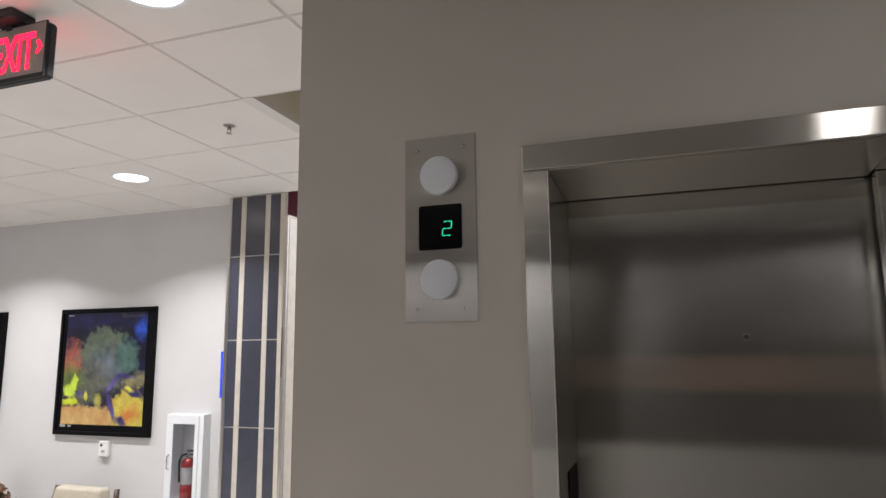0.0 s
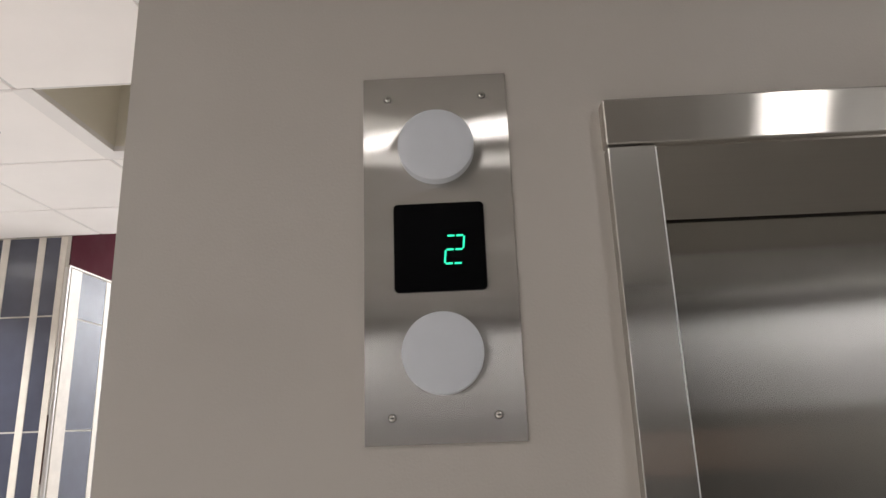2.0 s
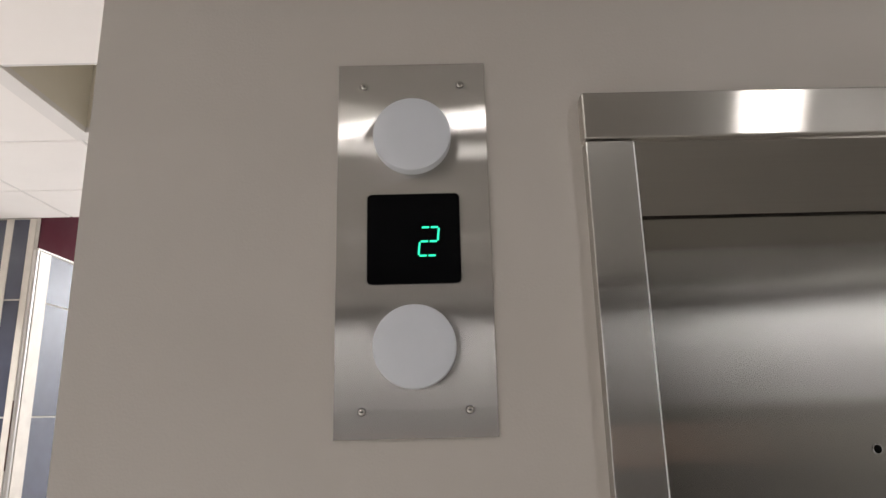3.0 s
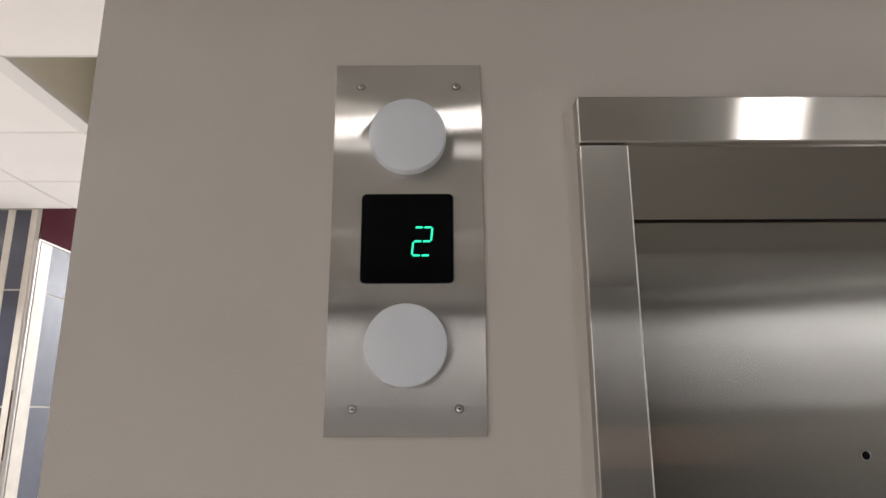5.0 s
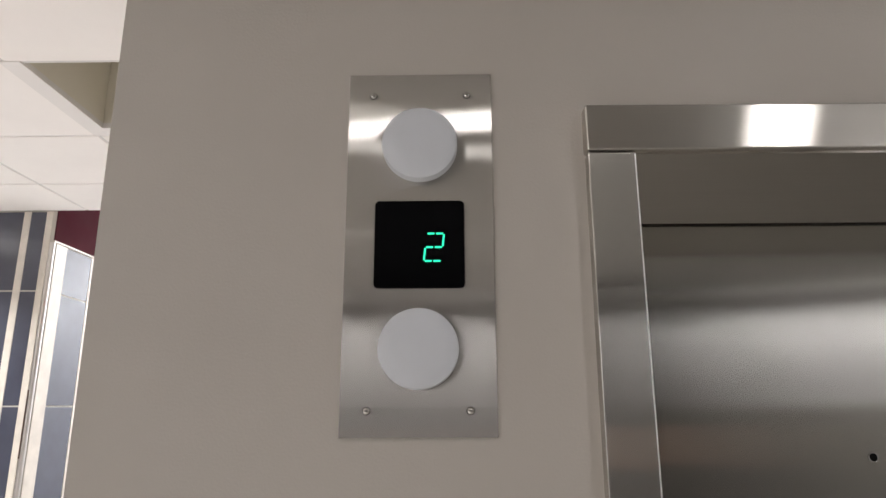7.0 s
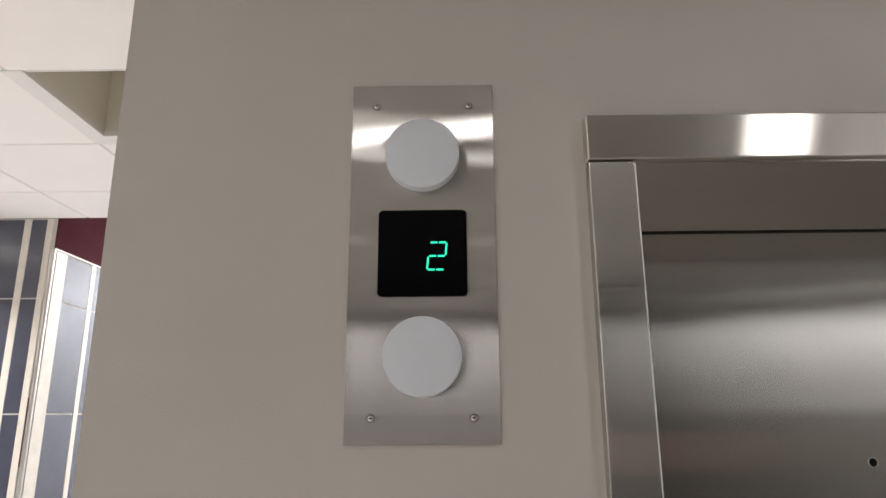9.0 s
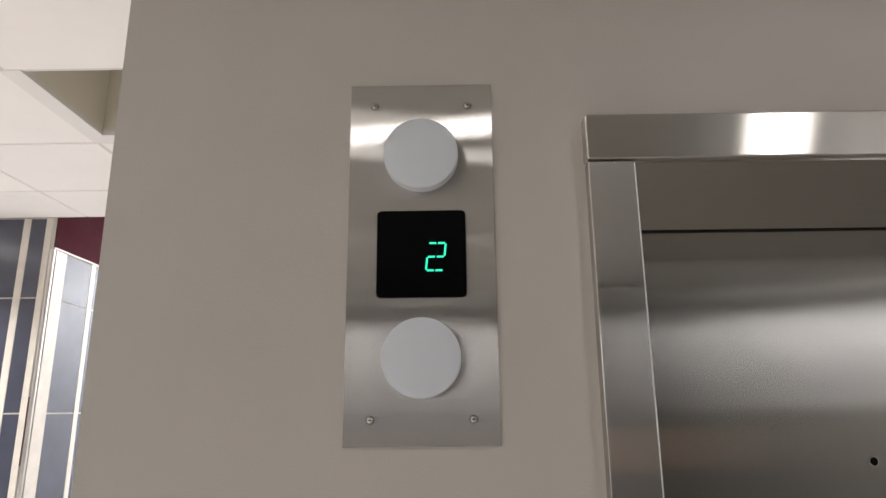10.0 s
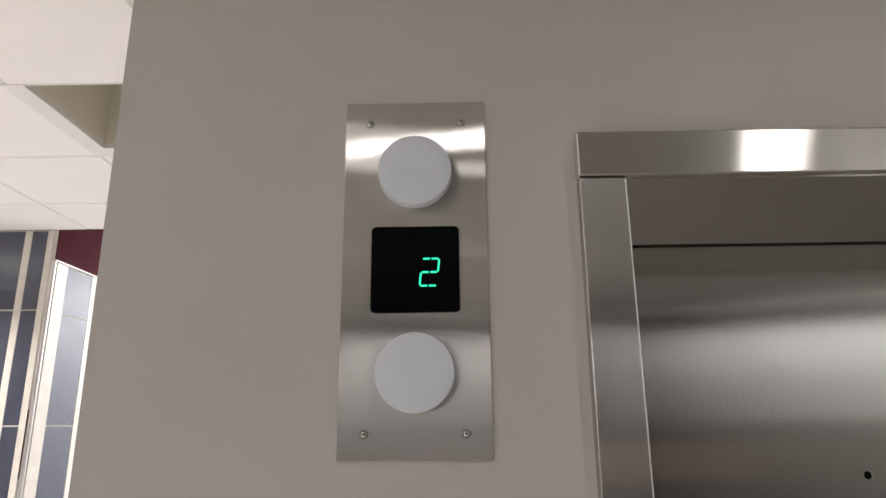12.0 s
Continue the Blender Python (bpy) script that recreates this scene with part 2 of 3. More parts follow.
def mesh_of(name, bm, material, smooth=False):
    me = bpy.data.meshes.new(name)
    bm.to_mesh(me)
    bm.free()
    me.materials.append(material)
    if smooth:
        for p in me.polygons:
            p.use_smooth = True
        me.set_sharp_from_angle(angle=radians(40))
        big = max((p.area for p in me.polygons), default=0)
        me.update()
        corner = [None] * len(me.loops)
        normals = [Vector((0, 0, 0)) for _ in me.vertices]
        for p in me.polygons:
            for v in p.vertices:
                normals[v] += p.normal * p.area
        if any(p.area > 12 * big / len(me.polygons) for p in me.polygons) and len(me.polygons) < 400:
            for p in me.polygons:
                for l in p.loop_indices:
                    n = normals[me.loops[l].vertex_index].normalized()
                    corner[l] = n if n.dot(p.normal) > 0.6 else p.normal.copy()
            me.normals_split_custom_set(corner)
    return me


def part(name, bm, material, parent=None, label="", smooth=False):
    ob = new(name, mesh_of(name, bm, material, smooth))
    if parent is not None:
        ob.parent = parent
    if label:
        tagged(ob, label)
    return ob


def thing(name, x, y, z, label, category, group=""):
    ob = new(name)
    ob.empty_display_size = 0.05
    ob.location = (x, y, z)
    bpy.context.view_layer.update()
    return tagged(ob, label, category, group)


def under(root, name, bm, material, label="", smooth=False):
    """A part built in world coordinates, put under a root or part."""
    off = Vector(root.matrix_world.translation)
    bmesh.ops.translate(bm, vec=-off, verts=bm.verts)
    ob = part(name, bm, material, root, label, smooth)
    bpy.context.view_layer.update()
    return ob


def structure(name, bm, material, label, category):
    return tagged(part(name, bm, material), label, category, "", "structure")


# ---- setting ----
WALL = 1.322           # face of the elevator wall
CORNER = -0.832        # its free end
FAR = 4.580            # face of the far wall
COL_Y = 4.370          # face of the tiled column
SIDE_X = -2.820        # face of the tiled passage wall
OPEN_L, OPEN_R, OPEN_Z = -0.280, 0.790, 2.1350

bm = bmesh.new()
box(bm, CORNER, OPEN_L - 0.02, WALL, WALL + 0.17, 0, CEIL, 0.0)
box(bm, OPEN_R + 0.02, 3.4, WALL, WALL + 0.17, 0, CEIL)
box(bm, OPEN_L - 0.02, OPEN_R + 0.02, WALL, WALL + 0.17, OPEN_Z + 0.02, CEIL)
box(bm, CORNER, CORNER + 0.15, WALL + 0.17, 4.2, 0, CEIL + 0.05)
structure("wall_north", bm, M["taupe"], "taupe painted wall round the elevator entrance", "wall")
structure("wall_shaft", boxed(CORNER + 0.15, 3.4, 1.75, 1.9, 0, CEIL), M["dark"], "dark wall of the shaft behind the doors", "wall")
# out of view; its cool white puts a bright reflection on the passage tiles
structure("wall_passage_end", boxed(-2.98, -0.68, 7.0, 7.15, 0, HIGH), M["cool"], "unseen end wall, cool white to brighten the passage tiles", "wall")
structure("wall_passage_east", boxed(CORNER, CORNER + 0.15, 4.2, 7.0, 0, HIGH), M["pale"], "pale side wall of the passage", "wall")
bm = boxed(-9.2, -3.965, FAR, FAR + 0.15, 0, CEIL)
box(bm, -3.645, -3.345, FAR, FAR + 0.15, 0, CEIL)
box(bm, -3.965, -3.645, FAR, FAR + 0.15, 0, 0.615)
box(bm, -3.965, -3.645, FAR, FAR + 0.15, 1.295, CEIL)
structure("wall_far", bm, M["pale"], "pale greyish wall behind the seating", "wall")
structure("wall_west", boxed(-9.35, -9.2, -4.75, FAR + 0.15, 0, CEIL), M["pale"], "pale side wall of the lounge", "wall")
structure("wall_south", boxed(-9.2, -1.75, -4.75, -4.60, 0, CEIL), M["pale"], "pale wall of the lounge", "wall")
# unseen lobby walls, split dark and pale to shape the reflections in the steel
structure("wall_lobby_south", boxed(-1.75, 2.55, -4.75, -3.30, 0, CEIL), M["brown"], "unseen wall, dark brown to darken the elevator door's reflection", "wall")
# added panel, unseen itself, for a warm reflected band in the door
structure("reflected_warm_band", boxed(-0.05, 1.10, -3.2995, -3.275, 1.44, 1.73, 0.006, 2), M["warm_reflector"], "unseen warm panel added for the band reflected in the door", "wall panel")
structure("wall_lobby_corner", boxed(2.55, 3.4, -4.75, -3.30, 0, CEIL), M["pale"], "unseen pale wall to brighten the elevator door's reflection", "wall")
structure("wall_east", boxed(3.4, 3.55, -4.75, 1.9, 0, CEIL), M["pale"], "pale end wall of the elevator lobby", "wall")
# unseen boards, added so that the door's reflection breaks into bands
bm = boxed(3.386, 3.399, -3.285, WALL, 0, 1.89)
box(bm, 2.55, 3.385, -3.299, -3.286, 0, 1.89)
box(bm, -1.75, 2.549, -3.299, -3.286, 0, 0.95)
structure("reflected_wall_bands", bm, M["panel"], "unseen grey brown panels added for bands in the door's reflection", "panelling")
structure("floor", boxed(-9.35, 3.55, -4.75, 8.35, -0.1, 0.0), M["floor"], "brownish grey vinyl floor", "floor")
# added layer, out of view, that dims the light bounced onto soffit and door
structure("floor_bounce_cut", boxed(-0.90, 3.399, -3.30, WALL - 0.001, 0.0005, 0.008, 0.002, 1), M["bounce_cut"], "unseen darker floor layer added to cut bounced light", "floor")

# ceiling: lay-in tiles on a bar grid, with one raised coffer
COF_X0, COF_X1, COF_Y0, COF_Y1, COF_H = -1.937, -0.75, 2.662, 3.200, 0.37


def ceiling():
    bm = bmesh.new()
    i0, i1, j0, j1 = -12, 9, -10, 5
    tiles, bars = [], []
    for i in range(i0, i1):
        for j in range(j0, j1):
            x, y = GX + i * PX, GY + j * PY
            if j == 1 and i in (0, 1):
                continue
            end = COL_Y if i >= -2 else FAR + 0.02
            if y < end - 0.05:
                tiles.append((x + 0.005, y + 0.005, x + PX - 0.005, min(y + PY - 0.005, end)))
    for x0, y0, x1, y1 in tiles:
        c = [bm.verts.new((x, y, CEIL - 0.0005)) for x, y in ((x0 + 0.004, y0 + 0.004), (x1 - 0.004, y0 + 0.004), (x1 - 0.004, y1 - 0.004), (x0 + 0.004, y1 - 0.004))]
        d = [bm.verts.new((x, y, CEIL + 0.006)) for x, y in ((x0, y0), (x1, y0), (x1, y1), (x0, y1))]
        bm.faces.new(c[::-1])
        for k in range(4):
            bm.faces.new((c[k], c[(k + 1) % 4], d[(k + 1) % 4], d[k]))
    bm.normal_update()
    me = bpy.data.meshes.new("ceiling")
    n_tiles = len(bm.faces)
    X0, X1, Y0, Y1 = GX + i0 * PX, GX + i1 * PX, GY + j0 * PY, GY + j1 * PY
    for i in range(i0, i1 + 1):
        x = GX + i * PX
        if i == 1:
            box(bm, x - 0.012, x + 0.012, Y0, COF_Y0, CEIL + 0.004, CEIL + 0.012)
            box(bm, x - 0.012, x + 0.012, COF_Y1 + 0.05, COL_Y, CEIL + 0.004, CEIL + 0.012)
        else:
            box(bm, x - 0.012, x + 0.012, Y0, COL_Y if i >= -1 else FAR + 0.02, CEIL + 0.004, CEIL + 0.012)
    for j in range(j0, j1):
        y = GY + j * PY
        box(bm, X0, X1 if y < COL_Y else GX - 2.1 * PX, y - 0.012, min(y + 0.012, FAR + 0.02), CEIL + 0.0045, CEIL + 0.0115)
    # pale lip round the coffer
    box(bm, GX - 0.014, COF_X0, COF_Y0, COF_Y1, CEIL - 0.003, CEIL + 0.02)
    box(bm, GX - 0.014, COF_X1 + 0.03, COF_Y1, GY + 2 * PY - 0.006, CEIL - 0.003, CEIL + 0.02)
    n_bar = len(bm.faces)
    box(bm, COF_X0 - 0.03, COF_X0, COF_Y0 - 0.03, COF_Y1 + 0.03, CEIL + 0.02, CEIL + COF_H)
    box(bm, COF_X1, COF_X1 + 0.03, COF_Y0 - 0.03, COF_Y1 + 0.03, CEIL + 0.012, CEIL + COF_H)
    box(bm, COF_X0, COF_X1, COF_Y0 - 0.03, COF_Y0 - 0.002, CEIL + 0.012, CEIL + COF_H)
    box(bm, COF_X0, COF_X1, COF_Y1 + 0.002, COF_Y1 + 0.03, CEIL + 0.021, CEIL + COF_H)
    box(bm, COF_X0, COF_X1, COF_Y0, COF_Y1, CEIL + COF_H, CEIL + COF_H + 0.03)
    n_cof = len(bm.faces)
    # closed slab above the tiles
    for x0, x1, y0, y1 in ((X0, X1, Y0, COF_Y0 - 0.03), (X0, X1, COF_Y1 + 0.03, COL_Y), (X0, GX - 2.1 * PX, COL_Y, FAR + 0.1), (X0, COF_X0 - 0.03, COF_Y0 - 0.03, COF_Y1 + 0.03), (COF_X1 + 0.03, X1, COF_Y0 - 0.03, COF_Y1 + 0.03)):
        box(bm, x0, x1, y0, y1, CEIL + 0.05, CEIL + 0.08)
    bm.faces.ensure_lookup_table()
    for k, f in enumerate(bm.faces):
        f.material_index = 0 if k < n_tiles else 1 if k < n_bar - 12 else 3 if k < n_bar else 2 if k < n_cof else 0
    bm.to_mesh(me)
    bm.free()
    for key in ("tilewhite", "tbar", "coffer", "lip"):
        me.materials.append(M[key])
    return tagged(new("ceiling", me), "white lay-in tile ceiling with a square grid and one raised recess", "ceiling", "", "structure")


ceiling()
bm = boxed(-3.0, CORNER + 0.15, COL_Y - 0.03, 7.15, HIGH, HIGH + 0.06)
box(bm, -3.3, CORNER + 0.15, COL_Y - 0.03, COL_Y - 0.002, CEIL + 0.081, HIGH)
structure("ceiling_passage", bm, M["plaster"], "higher greyish plaster ceiling over the passage", "ceiling")
structure("ceiling_lobby", boxed(-0.90, 3.4, -3.30, WALL, LOBBY, CEIL - 0.003), M["plaster"], "smooth greyish plaster ceiling over the elevator lobby", "ceiling")


# ---- elevator entrance ----
def elevator_entrance():
    root = thing("elevator_entrance", 0.25, 1.30, 0, "brushed stainless steel elevator entrance frame set into a taupe wall", "door frame")
    F = 1.306

    def jamb(x0, x1, inner):
        bm = bmesh.new()
        box(bm, x0, x1, F, 1.545, 0, OPEN_Z + 0.0042, 0.0016, 3)
        ob = under(root, "jamb", bm, M["steel_jamb"], "", True)
        xe = x1 if inner > 0 else x0
        # added bead that makes the highlight line on the jamb's inner edge
        under(ob, "edge_glint", turned([(0.0, 0.0), (0.0010, 0.0), (0.0010, OPEN_Z + 0.002), (0.0, OPEN_Z + 0.002)], 12, pose(xe - inner * 0.0008, F + 0.0008, 0)), M["bead"], "thin bright bead added for the glint along the edge", True)
        return ob

    left = jamb(-0.3285, OPEN_L, 1)
    jamb(OPEN_R, OPEN_R + 0.048, -1)
    bm = boxed(-0.3295, OPEN_R + 0.0495, F - 0.0015, WALL + 0.10, OPEN_Z + 0.006, 2.1912, 0.0025, 3)
    under(root, "header", bm, M["steel_h"], "horizontally brushed steel header", True)
    bm = boxed(OPEN_L + 0.0005, 0.300, F + 0.006, 1.541, OPEN_Z + 0.0035, OPEN_Z + 0.010)
    box(bm, 0.3005, OPEN_R - 0.0005, F + 0.006, 1.494, OPEN_Z + 0.0035, OPEN_Z + 0.010)
    for v in bm.verts:      # the soffit falls slightly towards the door
        if v.co.y > 1.4 and v.co.z < OPEN_Z + 0.005:
            v.co.z -= 0.0092
    under(root, "soffit", bm, M["steel_h"])
    bm = boxed(OPEN_L, OPEN_L + 0.003, 1.410, 1.524, 1.470, 1.571, 0.001, 1)
    under(left, "floor_plate", bm, M["black"], "small black floor plate on the jamb")
    return root


elevator_entrance()


def elevator_door():
    root = thing("elevator_door", 0.25, 1.55, 0, "closed two-panel elevator door of brushed stainless steel", "door")
    slow = under(root, "door_panel", boxed(-0.340, 0.330, 1.550, 1.580, 0.008, 2.20, 0.002, 2), M["steel_v"], "", True)
    under(root, "door_panel", boxed(0.305, 0.840, 1.502, 1.534, 0.008, 2.20, 0.002, 2), M["steel_v"], "", True)
    turn = pose(0.0635, 1.5500, 1.823, 90, 0, 0)
    under(slow, "key_hole_ring", turned([(0.0052, 0.0004), (0.0055, 0.0014), (0.0063, 0.0011), (0.0067, 0.0002)], 32, turn), M["chrome"], "small chrome ring round the key hole", True)
    # no hole is cut; a flat black disc gives the shade inside it
    under(slow, "key_hole", turned([(0.0, 0.0006), (0.0056, 0.0006), (0.0056, 0.0002)], 24, turn), M["pit"], "black disc painted as the shaded key hole")
    return root


elevator_door()


# ---- floor indicator beside the door ----
def hall_indicator():
    cx, cz = -0.501, 2.0465
    plate_y = WALL - 0.003
    root = thing("floor_indicator", cx, WALL, cz, "brushed steel elevator floor indicator showing a green 2 on the wall", "floor indicator")
    under(root, "faceplate", boxed(cx - 0.0757, cx + 0.0757, plate_y, WALL, cz - 0.1885, cz + 0.1885, 0.0008, 2), M["steel_plate"], "", True)
    # black window with rounded corners
    bm = bmesh.new()
    hw, r = 0.0455, 0.005
    rim = []
    for qx, qz, a0 in ((1, 1, 0), (-1, 1, 90), (-1, -1, 180), (1, -1, 270)):
        for k in range(7):
            a = radians(a0 + 15 * k)
            rim.append((qx * (hw - r) + r * math.cos(a), qz * (hw - r) + r * math.sin(a)))
    front = [bm.verts.new((cx + x * 0.985, plate_y - 0.0012, cz + z * 0.985)) for x, z in rim]
    edge = [bm.verts.new((cx + x, plate_y - 0.0008, cz + z)) for x, z in rim]
    back = [bm.verts.new((cx + x, plate_y + 0.001, cz + z)) for x, z in rim]
    bm.faces.new(front)
    for a, b in ((front, edge), (edge, back)):
        for k in range(len(rim)):
            bm.faces.new((a[k], a[(k + 1) % len(rim)], b[(k + 1) % len(rim)], b[k]))
    bmesh.ops.recalc_face_normals(bm, faces=bm.faces)
    window = under(root, "display", bm, M["blackglass"], "black display window")
    # digit of short bars, leaning a little
    sy = plate_y - 0.0016
    dx, dz, w, h, lean = -0.4862, 2.0428, 0.0175, 0.0284, 0.10

    def bar(u0, v0, u1, v1, t):
        bm = bmesh.new()
        a, b = Vector((u0, v0)), Vector((u1, v1))
        d = (b - a).normalized()
        n = Vector((-d.y, d.x)) * t / 2
        loop = [a + d * t * 0.1 + n, a - d * 0.0, a + d * t * 0.1 - n, b - d * t * 0.1 - n, b, b - d * t * 0.1 + n]
        lo = [bm.verts.new((dx + p.x + lean * p.y, sy, dz + p.y)) for p in loop]
        hi = [bm.verts.new((dx + p.x + lean * p.y, sy + 0.0004, dz + p.y)) for p in loop]
        bm.faces.new(lo), bm.faces.new(hi)
        for k in range(6):
            bm.faces.new((lo[k], lo[(k + 1) % 6], hi[(k + 1) % 6], hi[k]))
        bmesh.ops.recalc_face_normals(bm, faces=bm.faces)
        under(window, "segment", bm, M["segment"])

    hw2, hh, g, t = w / 2, h / 2, 0.0008, 0.0018
    for v in (hh, 0.0, -hh):
        bar(-hw2 + g, v, -g, v, t)
        bar(g, v, hw2 - g, v, t)
    bar(hw2, hh - g, hw2, g, t)
    bar(-hw2, -g, -hw2, -hh + g, t)
    # round lantern lenses
    for z in (2.1515, 1.9410):
        prof = [(0.0390, 0.0), (0.0390, 0.003), (0.0388, 0.0115), (0.0384, 0.0126), (0.0374, 0.0131), (0.024, 0.0134), (0.0, 0.0135)]
        under(root, "lantern_lens", turned(prof, 72, pose(cx, plate_y, z, 90, 0, 0)), M["lens"], "round frosted white lantern lens", True)
    for sx in (-1, 1):
        for sz in (-1, 1):
            m = pose(cx + sx * 0.0497, plate_y, cz + sz * 0.1637, 90, 0, 0)
            s = under(root, "screw", turned([(0.0035, 0.0), (0.0034, 0.0009), (0.0027, 0.0017), (0.0017, 0.0021), (0.0, 0.0022)], 20, m), M["screw"], "small chrome screw", True)
            # dark ring painted as the shaded gap round the screw head
            under(s, "countersink", turned([(0.0040, 0.0), (0.0039, 0.0003), (0.0033, 0.0003)], 20, m), M["dark"], "", True)
            # flat dark discs painted as the shade in two pin holes
            bm = bmesh.new()
            for k in (-1, 1):
                bmesh.ops.create_circle(bm, cap_ends=True, segments=10, radius=0.0008, matrix=m @ pose(0.0009 * k, 0, 0.00225))
            under(s, "pin_hole", bm, M["dark"])
    return root


hall_indicator()


# ---- ceiling fixtures ----
def downlight(x, y, z):
    # added fill lamps get the same fixture as the seen lights
    root = thing("downlight", x, y, z, "round recessed downlight switched on, seen or added as fill", "ceiling light", "round ceiling lights")
    under(root, "trim_ring", turned([(0.112, 0.004), (0.112, -0.004), (0.117, -0.007), (0.126, -0.006), (0.130, -0.001), (0.130, 0.004)], 56, pose(x, y, z)), M["whitepaint"], "", True)
    under(root, "diffuser", turned([(0.113, -0.0015), (0.0, -0.0015)], 56, pose(x, y, z)), M["downglow"], "glowing white diffuser")
    return root


for row in DOWNLIGHTS_AND_FILL:
    downlight(*row[:3])


def sprinkler(x, y):
    root = thing("fire_sprinkler", x, y, CEIL, "small chrome fire sprinkler head hanging from the ceiling", "sprinkler")
    c = pose(x, y, CEIL - 0.001) @ Matrix.Diagonal((0.92, 0.92, 0.8, 1))
    under(root, "escutcheon", turned([(0.036, 0.0), (0.035, -0.003), (0.022, -0.009), (0.012, -0.011), (0.0, -0.011)], 32, c), M["dullmetal"], "", True)
    under(root, "body", turned([(0.011, -0.010), (0.011, -0.024), (0.008, -0.026), (0.006, -0.030), (0.0, -0.030)], 24, c), M["dullmetal"], "", True)
    for s in (-1, 1):
        under(root, "frame_arm", tube([(x + s * 0.010, y, CEIL - 0.020), (x + s * 0.012, y, CEIL - 0.031), (x + s * 0.004, y, CEIL - 0.042)], 0.0025, 8), M["dullmetal"])
    bm = turned([(0.0, -0.052), (0.006, -0.052), (0.018, -0.055), (0.018, -0.0565), (0.0, -0.0565)], 24, c)
    under(root, "deflector", bm, M["dullmetal"], "", True)
    return root


sprinkler(-2.300, 2.962)


def letters(text, height, width):
    """Raised letters of the built-in font, in the plane x z, facing -y, with the lower left corner at the origin."""
    cu = bpy.data.curves.new("letters", "FONT")
    cu.body, cu.size, cu.extrude, cu.offset = text, 1.0, 0.01, 0.008
    ob = new("letters", cu)
    bpy.context.view_layer.update()
    me = bpy.data.meshes.new_from_object(ob.evaluated_get(bpy.context.evaluated_depsgraph_get()))
    bm = bmesh.new()
    bm.from_mesh(me)
    bpy.data.objects.remove(ob)
    xs, ys = [v.co.x for v in bm.verts], [v.co.y for v in bm.verts]
    x0, x1, y0, y1 = min(xs), max(xs), min(ys), max(ys)
    for v in bm.verts:
        v.co = Vector(((v.co.x - x0) / (x1 - x0) * width, -v.co.z * 0.1, (v.co.y - y0) / (y1 - y0) * height))
    bmesh.ops.recalc_face_normals(bm, faces=bm.faces)
    return bm


def exit_sign():
    x0, x1, y, z0, z1 = -2.421, -2.114, 1.700, 2.777, 2.989
    root = thing("exit_sign", (x0 + x1) / 2, y, CEIL, "lit red exit sign with a black housing hung under the ceiling", "exit sign")
    under(root, "canopy", boxed(-2.370, -2.235, 1.650, 1.750, z1 + 0.012, CEIL, 0.008, 2), M["housing"], "black ceiling canopy")
    under(root, "stem", boxed(-2.32, -2.29, 1.70, 1.73, z1 - 0.01, z1 + 0.02), M["housing"])
    bm = boxed(x0, x1, y + 0.006, y + 0.048, z0, z1, 0.011, 1)
    for a in ((x0, x1, z0, z0 + 0.016), (x0, x1, z1 - 0.003, z1), (x0, x0 + 0.005, z0 + 0.016, z1 - 0.003), (x1 - 0.005, x1, z0 + 0.016, z1 - 0.003)):
        box(bm, a[0], a[1], y - 0.002, y + 0.0055, a[2], a[3], 0.001, 1)
    under(root, "housing", bm, M["housing"], "black housing")
    under(root, "face", boxed(x0 + 0.005, x1 - 0.005, y + 0.001, y + 0.0058, z0 + 0.016, z1 - 0.003), M["exitface"], "grey brushed face")
    bm = letters("EXIT", 0.138, 0.200)
    bmesh.ops.translate(bm, vec=(x0 + 0.052, y - 0.0005, z0 + 0.038), verts=bm.verts)
    under(root, "letters", bm, M["exitred"], "glowing red letters")
    bm = letters("EXIT", 0.138, 0.200)
    bmesh.ops.transform(bm, matrix=pose((x0 + x1) / 2 + 0.100, y + 0.0485, z0 + 0.038, 0, 0, 180), verts=bm.verts)
    under(root, "letters", bm, M["exitred"], "glowing red letters on the back")
    bm = bmesh.new()
    ax, az = x1 - 0.046, z0 + 0.116
    for s in (-1, 1):
        p = [(ax, az + s * 0.024), (ax + 0.011, az + s * 0.024), (ax + 0.026, az), (ax + 0.013, az)]
        lo = [bm.verts.new((u, y - 0.001, v)) for u, v in p]
        hi = [bm.verts.new((u, y + 0.001, v)) for u, v in p]
        bm.faces.new(lo), bm.faces.new(hi)
        for k in range(4):
            bm.faces.new((lo[k], lo[(k + 1) % 4], hi[(k + 1) % 4], hi[k]))
    bmesh.ops.recalc_face_normals(bm, faces=bm.faces)
    under(root, "arrow", bm, M["exitred"], "glowing red arrowhead")
    return root


exit_sign()


